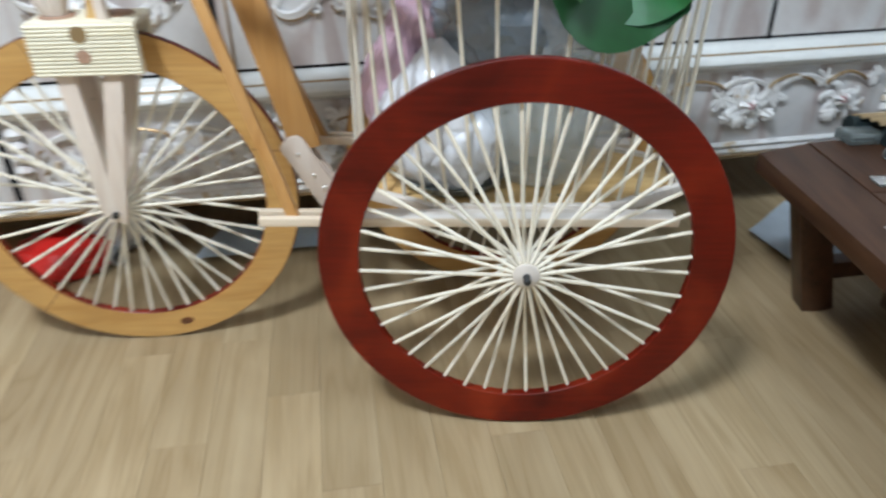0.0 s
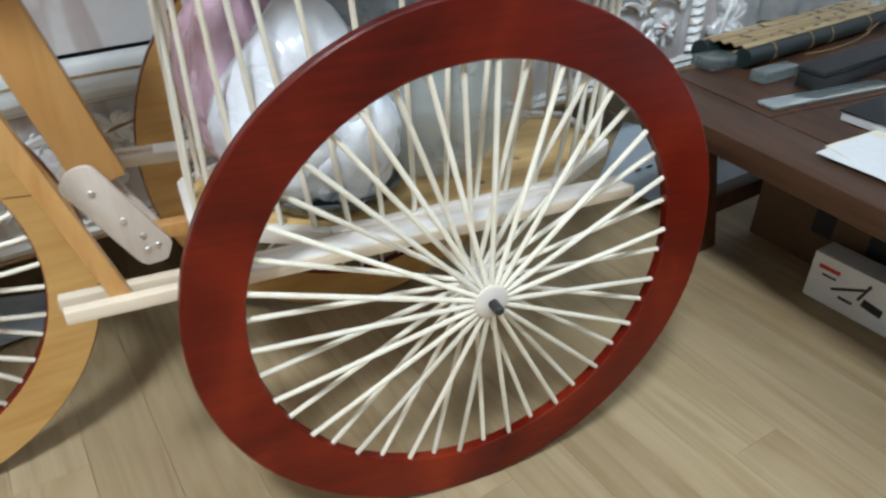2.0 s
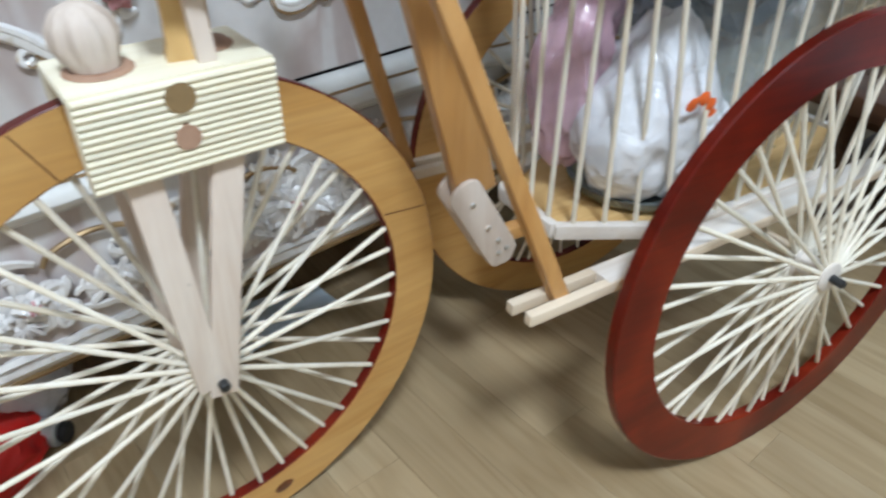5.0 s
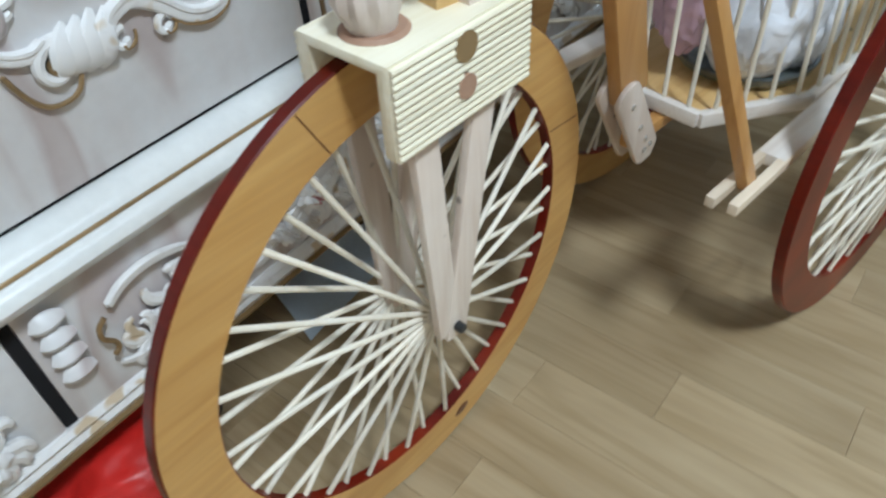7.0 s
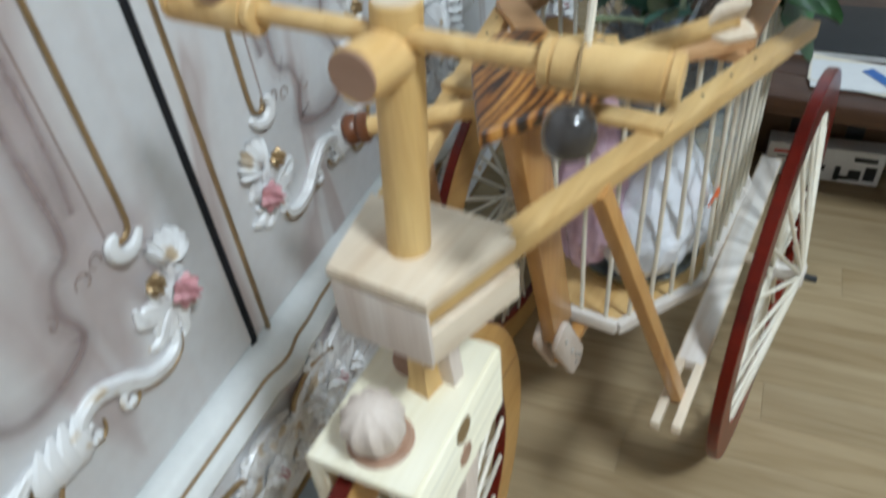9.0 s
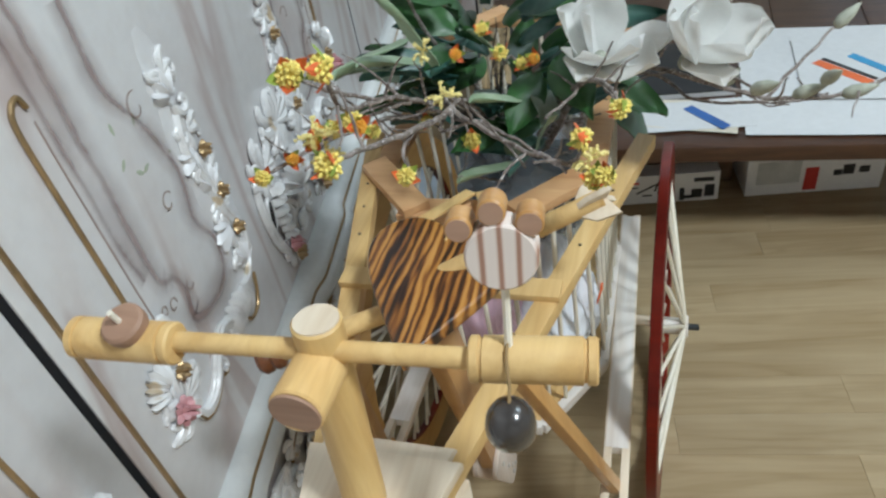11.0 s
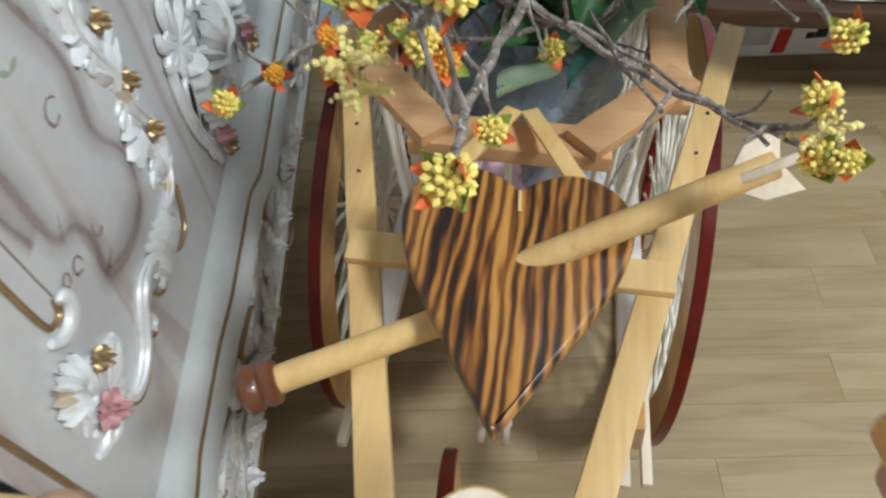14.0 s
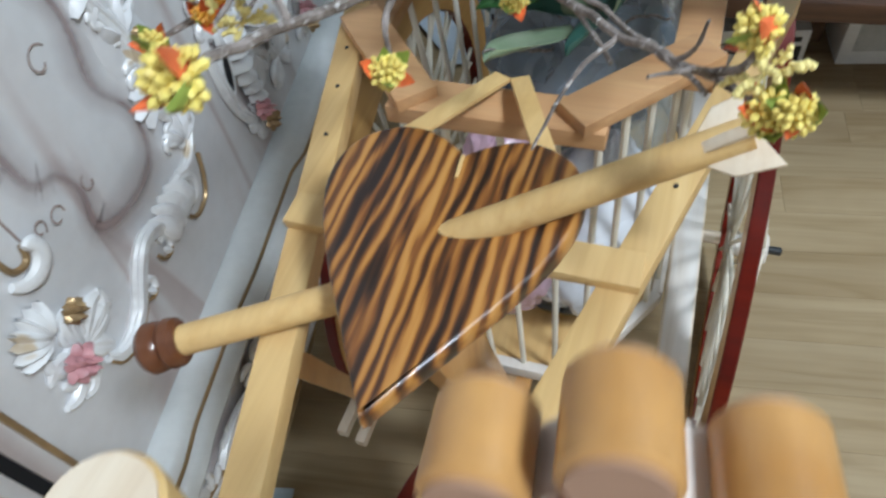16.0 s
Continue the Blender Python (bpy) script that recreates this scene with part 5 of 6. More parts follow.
part("orange_band", bar((0.615, -0.335, TT + 0.0077), (0.700, -0.255, TT + 0.0077), 0.020, 0.001, 0), ORANGE, toy)
part("black_band", bar((0.628, -0.347, TT + 0.0077), (0.712, -0.268, TT + 0.0077), 0.009, 0.001, 0), INK, toy)
part("blue_band", bar((0.655, -0.375, TT + 0.0077), (0.725, -0.318, TT + 0.0077), 0.018, 0.001, 0), plain("light_blue_print", (0.05, 0.35, 0.65), 0.5), toy)

# ---- boxes under the table ----
chest = thing("brown_chest", (0.85, 0.1, 0), "low brown wooden chest with square dark fittings under the table", "chest")
CH = pose(0.630, 0.262, 0, 0, 0, 7)
part("body", box((0, -0.395, 0.0), (0.40, 0, 0.205), 0.006, CH), CARD, chest)
for y in (-0.115, -0.20, -0.30):
    part("fitting", box((-0.0025, y - 0.016, 0.055), (0.0002, y + 0.016, 0.092), 0.001, CH), BLACKSTONE, chest, "dark square metal fitting")


def carton(at, size, label, prints):
    """A carton whose printed front faces -x: its far front corner at x, y, turned by a few degrees."""
    m = pose(*at)
    c = thing("carton", (at[0], at[1], 0), label, "carton")
    part("body", box((0, -size[1], 0), (size[0], 0, size[2]), 0.0015, m), WHITEBOX, c)
    for y, z, w, h, mtl, rot in prints:
        part("print", box((-0.0006, -w / 2, -h / 2), (0.0, w / 2, h / 2), 0, m @ pose(-0.0003, y, z, rot)), mtl, c)
    return c


carton((0.578, 0.102, 0, 0, 0, 9.7), (0.042, 0.205, 0.0725), "white carton with black brush marks and red print", [(-0.026, 0.055, 0.030, 0.006, REDPRINT, 0), (-0.028, 0.044, 0.020, 0.003, INK, 0), (-0.058, 0.04, 0.05, 0.004, INK, -28), (-0.078, 0.046, 0.004, 0.030, INK, 20), (-0.093, 0.030, 0.028, 0.012, INK, 8), (-0.058, 0.022, 0.020, 0.004, INK, 0), (-0.130, 0.020, 0.010, 0.032, INK, 0), (-0.144, 0.012, 0.018, 0.008, INK, 0), (-0.160, 0.020, 0.022, 0.022, INK, 0), (-0.186, 0.026, 0.02, 0.03, INK, 0), (-0.173, 0.055, 0.04, 0.010, INK, 0)])
carton((0.624, -0.153, 0, 0, 0, 10), (0.21, 0.265, 0.110), "white food carton with red panels and a pictured bowl", [(-0.1325, 0.103, 0.262, 0.012, plain("orange_print", (0.62, 0.16, 0.05), 0.5), 0), (-0.207, 0.088, 0.080, 0.022, REDPRINT, 0), (-0.127, 0.035, 0.026, 0.056, REDPRINT, 0), (-0.062, 0.055, 0.085, 0.055, plain("grey_print", (0.5, 0.5, 0.48), 0.5), 0), (-0.197, 0.052, 0.022, 0.024, INK, 0), (-0.177, 0.046, 0.016, 0.014, INK, 0), (-0.227, 0.050, 0.020, 0.016, INK, 0)])

# ---- on the floor under the cabinet ----
sheet("paper_sheet", [(0.500, 0.500), (0.545, 0.362), (0.88, 0.42), (0.70, 0.70)], 0.002, plain("bluish_printed_paper", (0.46, 0.53, 0.60), 0.6, var=0.12, scale=25), "bluish-white printed paper on the floor by the cabinet", 0.004)
for k in range(7):
    solid("ink_mark", box((0, 0, 0), (crg.uniform(0.01, 0.03), 0.006, 0.0005), 0, pose(0.58 + 0.03 * k, 0.45 + 0.05 * crg.random(), 0.0125, 0, 0, 20)), INK, "dark printed mark on the floor paper", "print")
sheet("paper_sheet", [(-0.550, 0.392), (-0.312, 0.453), (-0.325, 0.512), (-0.53, 0.53)], 0.002, plain("pale_blue_paper", (0.66, 0.76, 0.84), 0.6, var=0.08), "pale blue paper on the floor under the cabinet", 0.004)


def crumple(c, r, seed, amp=0.22, floor_z=None, peak=0.0, lean=(0, 0), sub=5):
    """A bag of thin film: flat facets that meet in sharp creases, drawn up to a gathered peak."""
    bm = bmesh.new()
    bmesh.ops.create_icosphere(bm, subdivisions=sub, radius=1)
    off = Vector((seed * 2.7, seed * 1.3, seed * 3.9))
    for v in bm.verts:
        d = v.co.normalized()
        w = d + 0.22 * Vector((noise.noise(d * 2.1 + off), noise.noise(d * 2.1 - off), noise.noise(d * 1.7 + off * 2)))
        k = 1.0 + 0.5 * amp * noise.noise(w * 1.3 + off)
        for f, g in ((1.35, 1.0), (2.9, 0.5), (5.6, 0.24)):
            ds = noise.voronoi(Vector((w.x, w.y, w.z * 0.65)) * f + off)[0]
            k -= amp * g * (ds[1] - ds[0] - 0.25)
        up = max(0.0, d.z) ** 3
        a = math.atan2(d.y, d.x)
        side = 1.0 - 0.62 * peak * up
        pleat = 1.0 + 0.10 * peak * up * math.sin(9 * a + seed)
        p = Vector((c[0] + d.x * r[0] * k * side * pleat + lean[0] * up, c[1] + d.y * r[1] * k * side * pleat + lean[1] * up, c[2] + d.z * r[2] * k + 0.5 * peak * r[2] * up))
        if floor_z is not None:
            p.z = max(p.z, floor_z + 0.001 * (1 + noise.noise(p * 40)))
        v.co = p
    return bm


solid("red_cloth", crumple((-0.785, 0.405, 0.022), (0.085, 0.075, 0.040), 5, 0.16, 0.0), REDCLOTH, "crumpled bright red plastic bag under the cabinet", "bag")
solid("white_cloth", crumple((-0.715, 0.470, 0.045), (0.055, 0.05, 0.055), 8, 0.2, 0.0), BAG, "crumpled white plastic bag on the floor", "bag")
bot = thing("spray_can", (-0.72, 0.40, 0), "pale grey can lying on the floor", "can")
part("can", rod((-0.735, 0.425, 0.018), (-0.685, 0.395, 0.018), 0.017, 20, bev=0.002), plain("pale_grey_can", (0.5, 0.54, 0.56), 0.3, 0.3), bot)
part("cap", rod((-0.685, 0.395, 0.018), (-0.676, 0.3896, 0.018), 0.012, 16, bev=0.002), BLACKSTONE, bot, "dark cap")

# ---- what the basket holds ----
FLOOR_B = TZ + 0.0032
pot = thing("flowerpot", (0.03, YC, FLOOR_B), "clear round plastic pot wrapped in crinkled clear film", "flowerpot")
part("bowl", lathe([(0.045, 0), (0.055, 0.006), (0.075, 0.05), (0.085, 0.10), (0.080, 0.135), (0.070, 0.150), (0.064, 0.148), (0.072, 0.12), (0.001, 0.11)], 36, pose(0.03, YC, FLOOR_B)), film("clear_greenish_bowl", (0.60, 0.67, 0.64), 0.34, 0.08), pot)
part("wrapper", crumple((0.030, YC - 0.002, FLOOR_B + 0.128), (0.125, 0.084, 0.142), 2, 0.10, FLOOR_B), CLEAR, pot, "clear crinkled plastic film")
bag = thing("plastic_bag", (-0.11, 0.135, FLOOR_B), "crumpled white plastic bag with an orange ribbon", "bag")
part("bag", crumple((-0.108, 0.143, FLOOR_B + 0.086), (0.075, 0.058, 0.078), 1, 0.20, FLOOR_B + 0.004, 0.75, (0.010, -0.012)), BAG, bag, smooth=True)
part("bag_fold", crumple((-0.075, 0.120, FLOOR_B + 0.060), (0.045, 0.038, 0.055), 9, 0.26, FLOOR_B + 0.003, 0.2), BAG, bag, "loose fold of the bag")
part("ribbon", sweep(smooth_path([(-0.128, 0.078, 0.405), (-0.121, 0.0755, 0.4145), (-0.110, 0.0745, 0.4135), (-0.102, 0.0750, 0.406), (-0.097, 0.0765, 0.396)], 5), [0.003, 0.0055, 0.0065, 0.0065, 0.0055, 0.003] * 4 + [0.003], 6, 0.22, (0, 1, 0)), ORANGE, bag, "orange printed ribbon")
part("saucer", lathe([(0.001, 0), (0.060, 0), (0.070, 0.006), (0.074, 0.016), (0.071, 0.017), (0.060, 0.006), (0.001, 0.004)], 40, pose(-0.085, 0.160, FLOOR_B)), GLASSY, bag, "clear shallow plastic saucer")
pink = thing("pink_bag", (-0.165, 0.195, FLOOR_B), "crumpled pale pink plastic bag beside the pot", "bag")
part("bag_body", crumple((-0.160, 0.192, FLOOR_B + 0.110), (0.040, 0.040, 0.080), 4, 0.24, FLOOR_B + 0.004, 0.6, (0.012, 0.0)), PINKBAG, pink)
part("bag_neck", crumple((-0.135, 0.205, FLOOR_B + 0.185), (0.032, 0.030, 0.045), 14, 0.30, None, 0.4), PINKBAG, pink)
foil = thing("foil_wrap", (0.0, YC, FLOOR_B + 0.14), "dark crinkled foil and clear film round the flower stems", "wrapping")
part("foil", crumple((-0.02, YC, FLOOR_B + 0.205), (0.085, 0.068, 0.066), 16, 0.42, FLOOR_B + 0.135, sub=4), GREYBAG, foil, "dark grey crinkled foil", False)
part("film", crumple((0.045, YC - 0.01, FLOOR_B + 0.205), (0.075, 0.072, 0.080), 18, 0.42, FLOOR_B + 0.14, sub=4), CLEAR, foil, "clear shiny film", False)

# ---- bouquet ----
bouquet = thing("flower_arrangement", (0.0, YC, FLOOR_B + 0.15), "artificial branches with yellow blossoms, white magnolias and green leaves", "flowers")
brg = random.Random(21)


def twig(pts, r0, r1, knots=True):
    path = smooth_path(pts, 9)
    n = len(path)
    out, rad = [], []
    for k, p in enumerate(path):
        q = p + Vector((noise.noise(p * 60), noise.noise(p * 60 + Vector((5, 0, 0))), noise.noise(p * 60 + Vector((0, 7, 0))))) * 0.0022
        out.append(q)
        rad.append((r0 + (r1 - r0) * k / (n - 1)) * (1 + (0.55 * abs(noise.noise(p * 190)) if knots else 0)))
    return sweep(out, rad, 7)


ROOT = (-0.005, YC, 0.46)
main = {
    "right": [ROOT, (-0.10, 0.175, 0.60), (-0.19, 0.185, 0.685), (-0.245, 0.165, 0.705), (-0.275, 0.130, 0.703), (-0.310, 0.090, 0.708), (-0.335, 0.062, 0.716), (-0.352, 0.046, 0.722)],
    "left": [ROOT, (-0.08, 0.19, 0.58), (-0.17, 0.225, 0.655), (-0.245, 0.262, 0.683), (-0.290, 0.287, 0.688), (-0.318, 0.306, 0.686)],
    "top": [ROOT, (-0.12, 0.185, 0.62), (-0.23, 0.20, 0.705), (-0.30, 0.197, 0.745), (-0.36, 0.198, 0.772), (-0.403, 0.181, 0.820)],
    "front": [(-0.245, 0.165, 0.705), (-0.30, 0.172, 0.722), (-0.37, 0.178, 0.752), (-0.428, 0.176, 0.778)],
    "side": [ROOT, (-0.09, 0.12, 0.60), (-0.17, 0.075, 0.685), (-0.24, 0.045, 0.722), (-0.298, 0.032, 0.735)],
    "white": [ROOT, (-0.05, 0.10, 0.60), (-0.10, 0.04, 0.665), (-0.14, -0.02, 0.672), (-0.165, -0.075, 0.668), (-0.168, -0.13, 0.672), (-0.155, -0.165, 0.682)],
    "white_top": [ROOT, (-0.07, 0.10, 0.60), (-0.13, 0.075, 0.66), (-0.155, 0.06, 0.70)],
    "far": [ROOT, (-0.03, 0.20, 0.60), (-0.09, 0.23, 0.70), (-0.13, 0.235, 0.78)],
    "middle": [ROOT, (-0.06, 0.17, 0.60), (-0.13, 0.15, 0.685), (-0.172, 0.138, 0.712)],
}
for k, pts in main.items():
    part("branch", twig(pts, 0.0025, 0.0013), BRANCH, bouquet, "grey-brown knobbly branch")
for a, b in (((-0.19, 0.185, 0.685), (-0.240, 0.172, 0.710)), ((-0.245, 0.165, 0.705), (-0.252, 0.150, 0.684)), ((-0.30, 0.172, 0.722), (-0.345, 0.172, 0.712)), ((-0.17, 0.225, 0.655), (-0.19, 0.215, 0.662)), ((-0.24, 0.2, 0.71), (-0.348, 0.226, 0.742)), ((-0.30, 0.197, 0.745), (-0.396, 0.204, 0.812)), ((-0.14, -0.02, 0.672), (-0.21, -0.06, 0.70)), ((-0.165, -0.075, 0.668), (-0.10, -0.13, 0.70)), ((-0.10, 0.04, 0.665), (-0.17, 0.005, 0.715)), ((-0.14, -0.02, 0.672), (-0.09, -0.06, 0.735)), ((-0.13, 0.15, 0.685), (-0.142, 0.128, 0.690)), ((-0.335, 0.062, 0.716), (-0.348, 0.050, 0.742)), ((-0.17, 0.075, 0.685), (-0.25, 0.09, 0.70)), ((-0.09, 0.12, 0.60), (-0.16, 0.14, 0.64)), ((-0.12, 0.185, 0.62), (-0.19, 0.16, 0.66))):
    a, b = Vector(a), Vector(b)
    m = a.lerp(b, 0.5) + Vector((brg.uniform(-1, 1), brg.uniform(-1, 1), 0.4)) * 0.010
    part("twig", twig([a, m, b], 0.0016, 0.0008), BRANCH, bouquet)
for key, n in (("right", 2), ("side", 1), ("left", 1), ("white", 1)):
    for k in range(n):
        pts = [Vector(q) for q in main[key]]
        last = len(pts) - (k + 1)
        near = [q + Vector((brg.uniform(-1, 1), brg.uniform(-1, 1), brg.uniform(-1.2, 0.4))) * (0.016 if i else 0.004) for i, q in enumerate(pts[:max(3, last)])]
        part("branch", twig(near, 0.0018, 0.0009), BRANCH, bouquet, "grey-brown knobbly branch")
# bare side twigs and the bundle of thin stems above the pot
for k in range(14):
    a = brg.uniform(0, 2 * math.pi)
    b = Vector(ROOT) + Vector((0.03 * math.cos(a), 0.03 * math.sin(a), 0.02))
    e = Vector((-0.06 + 0.13 * math.cos(a) - 0.03, YC + 0.11 * math.sin(a), brg.uniform(0.60, 0.70)))
    m = b.lerp(e, 0.5) + Vector((brg.uniform(-1, 1), brg.uniform(-1, 1), 0.6)) * 0.02
    part("stem", twig([b, m, e], 0.0014, 0.0007), BRANCH, bouquet)
for key, n in (("right", 7), ("left", 4), ("top", 5), ("side", 5), ("white", 7), ("front", 3)):
    path = smooth_path(main[key], 8)
    for k in range(n):
        a = path[int(len(path) * (0.35 + 0.6 * k / n))]
        d = Vector((brg.uniform(-1, 0.5), brg.uniform(-1, 1), brg.uniform(-0.2, 0.9))).normalized()
        e = a + d * brg.uniform(0.025, 0.06)
        part("twig", twig([a, a.lerp(e, 0.5) + Vector((0, 0, brg.uniform(-0.006, 0.008))), e], 0.0011, 0.0005), BRANCH, bouquet)


def blossom_parts(seed, red, ball):
    """Meshes of one blossom: sepals, and a ball of little yellow bells."""
    r = random.Random(seed)
    sep = bmesh.new()
    for k in range(5):
        a = 2 * math.pi * k / 5 + r.uniform(-0.2, 0.2)
        tilt = r.uniform(0.35, 1.0)
        d = Vector((math.cos(a) * math.cos(tilt), math.sin(a) * math.cos(tilt), math.sin(tilt)))
        s = Vector((-math.sin(a), math.cos(a), 0))
        rows = []
        for j in range(5):
            f = j / 4
            w = 0.0044 * math.sin(math.pi * (0.15 + 0.83 * f))
            c = d * 0.0138 * f + Vector((0, 0, 0.003 * f * f))
            rows.append([sep.verts.new(c + s * w * q + Vector((0, 0, 0.0015 * abs(q)))) for q in (-1, 0, 1)])
        for p, q in zip(rows, rows[1:]):
            for i in range(2):
                f = sep.faces.new((p[i], p[i + 1], q[i + 1], q[i]))
                f.material_index = 0 if (k % 2 == 0) == red else 1
    me1 = finish(sep, "calyx", [REDBUD, GREENBUD])
    bl = bmesh.new()
    n = 46
    for k in range(n):
        z = 1 - 1.75 * (k + 0.5) / n
        a = k * 2.399963
        q = math.sqrt(max(0, 1 - z * z))
        d = Vector((q * math.cos(a), q * math.sin(a), z))
        rr = ball * r.uniform(0.85, 1.15)
        bmesh.ops.create_icosphere(bl, subdivisions=1, radius=0.00165, matrix=Matrix.Translation(d * rr + Vector((0, 0, 0.006))) @ d.to_track_quat("Z", "Y").to_matrix().to_4x4() @ Matrix.Diagonal((1, 1, 1.35, 1)))
    bmesh.ops.create_icosphere(bl, subdivisions=2, radius=ball * 0.75, matrix=Matrix.Translation((0, 0, 0.006)))
    return me1, finish(bl, "petals", AMBER if ball < 0.0055 else YELLOW)


KINDS = [blossom_parts(1, True, 0.0062), blossom_parts(2, False, 0.0062), blossom_parts(3, True, 0.0050)]


def spray_mesh():
    """A drooping cluster of short stalks beaded with tiny pale florets."""
    bm = bmesh.new()
    r = random.Random(8)
    for k in range(11):
        z = r.uniform(-0.75, 1)
        a = k * 2.399963
        q = math.sqrt(1 - z * z)
        d = Vector((q * math.cos(a), q * math.sin(a), z))
        ln = r.uniform(0.009, 0.016)
        side = Vector((r.uniform(-1, 1), r.uniform(-1, 1), r.uniform(-1, 1)))
        pts = [d * ln * f + side * 0.0035 * f * f for f in (0.0, 0.35, 0.7, 1.0)]
        sweep(pts, 0.0005, 4, 1, (0.3, 0.5, 1), bm)
        for f in (0.45, 0.62, 0.78, 0.92, 1.05):
            p = d * ln * f + side * 0.0035 * f * f + Vector((r.uniform(-1, 1), r.uniform(-1, 1), r.uniform(-1, 1))) * 0.0016
            bmesh.ops.create_icosphere(bm, subdivisions=1, radius=r.uniform(0.0012, 0.0021), matrix=Matrix.Translation(p))
    return finish(bm, "spray", PALEYELLOW)


SPRAY = spray_mesh()


def blossom(at, kind, size=1.0, face=None):
    d = Vector(face or (brg.uniform(-0.8, 0.1), brg.uniform(-0.6, 0.6), brg.uniform(0.1, 0.8))).normalized()
    m = Matrix.Translation(at) @ d.to_track_quat("Z", "Y").to_matrix().to_4x4() @ pose(0, 0, 0, 0, 0, brg.uniform(0, 360)) @ Matrix.Diagonal((size, size, size, 1)) @ Matrix.Translation((0, 0, -0.006))
    s, y = KINDS[kind]
    ob = part("blossom", y, None, bouquet, "yellow blossom with red and green sepals")
    ob.matrix_basis = m
    part("calyx", s, None, ob)


for at, kind, size in (((-0.400, 0.204, 0.817), 0, 1.15), ((-0.409, 0.178, 0.825), 0, 1.1), ((-0.352, 0.198, 0.758), 0, 1.0), ((-0.366, 0.187, 0.763), 2, 0.8), ((-0.303, 0.284, 0.694), 2, 0.85), ((-0.318, 0.306, 0.686), 0, 0.95), ((-0.346, 0.172, 0.711), 1, 0.95), ((-0.256, 0.149, 0.683), 1, 0.95), ((-0.18, 0.213, 0.655), 1, 0.8), ((-0.173, 0.139, 0.717), 1, 0.9), ((-0.141, 0.128, 0.691), 1, 0.8), ((-0.300, 0.031, 0.737), 0, 1.0), ((-0.347, 0.051, 0.743), 0, 1.0), ((-0.353, 0.043, 0.718), 0, 1.05), ((-0.358, 0.036, 0.724), 0, 0.9), ((-0.434, 0.176, 0.780), 0, 1.1), ((-0.335, 0.222, 0.742), 1, 0.9), ((-0.342, 0.238, 0.735), 2, 0.8), ((-0.20, 0.17, 0.73), 2, 0.8), ((-0.165, 0.155, 0.735), 1, 0.8), ((-0.15, 0.115, 0.70), 2, 0.8), ((-0.31, 0.25, 0.725), 2, 0.8), ((-0.13, 0.235, 0.785), 0, 1.0), ((-0.115, 0.222, 0.755), 1, 0.9), ((-0.27, 0.225, 0.70), 1, 0.8)):
    blossom(at, kind, size * 0.92)
for at, sz in (((-0.241, 0.172, 0.714), 1.0), ((-0.349, 0.229, 0.745), 1.1), ((-0.347, 0.226, 0.727), 0.9), ((-0.350, 0.047, 0.730), 0.95), ((-0.225, 0.188, 0.745), 0.9), ((-0.12, 0.225, 0.77), 0.9)):
    ob = part("spray", SPRAY, None, bouquet, "pale yellow filament spray")
    ob.matrix_basis = Matrix.Translation(at) @ pose(0, 0, 0, brg.uniform(-40, 40), brg.uniform(-60, 0), 0) @ Matrix.Diagonal((sz * 0.88, sz * 0.88, sz * 0.88, 1))


def petal_mesh(ln, wd, cup, name, material, n=9):
    """A cupped petal or leaf with some thickness; leaves have a fold along the middle."""
    bm = bmesh.new()
    soft = material is MAGNOLIA
    rows = []
    for j in range(n):
        f = j / (n - 1)
        w = wd * (math.sin(math.pi * min(1, 0.06 + 0.90 * f ** (1.25 if soft else 0.85))) ** 0.75)
        z = cup * (f ** 1.6 if soft else math.sin(math.pi * 0.5 * f) * f)
        rows.append([bm.verts.new((ln * f * (1 - 0.06 * q * q), w * q, z + (0.30 * wd * q * q if soft else -0.15 * cup * abs(q)) + (0 if soft else 0.003 * math.sin(5 * f + 3 * q)))) for q in (-1, -0.66, -0.33, 0, 0.33, 0.66, 1)])
    for p, q in zip(rows, rows[1:]):
        for i in range(6):
            bm.faces.new((p[i], p[i + 1], q[i + 1], q[i]))
    up = bmesh.ops.extrude_face_region(bm, geom=bm.faces[:])
    for v in up["geom"]:
        if isinstance(v, bmesh.types.BMVert):
            v.co.z -= 0.0007
    return finish(bm, name, material)


PETAL = petal_mesh(0.058, 0.0205, 0.014, "petal", MAGNOLIA, 12)


def magnolia(at, face, n=6, mesh=PETAL, size=1.0, open_=55):
    d = Vector(face).normalized()
    base = Matrix.Translation(at) @ d.to_track_quat("Z", "Y").to_matrix().to_4x4() @ Matrix.Diagonal((size, size, size, 1))
    cup = part("magnolia", lathe([(0.0005, -0.012), (0.006, -0.010), (0.0075, -0.002), (0.005, 0.006), (0.0005, 0.010)], 12), BUDGREY, bouquet, "white magnolia bloom")
    cup.matrix_basis = base
    for k in range(n):
        p = part("petal", mesh, None, cup)
        p.matrix_basis = pose(0, 0, 0, 0, 0, 360.0 / n * 2 * k + (0 if k < n / 2 else 180.0 / n * 2)) @ pose(0.003, 0, 0, 0, -(open_ if k < n / 2 else open_ + 26) + brg.uniform(-14, 14), brg.uniform(-12, 12)) @ pose(0, 0, 0, brg.uniform(-18, 18))


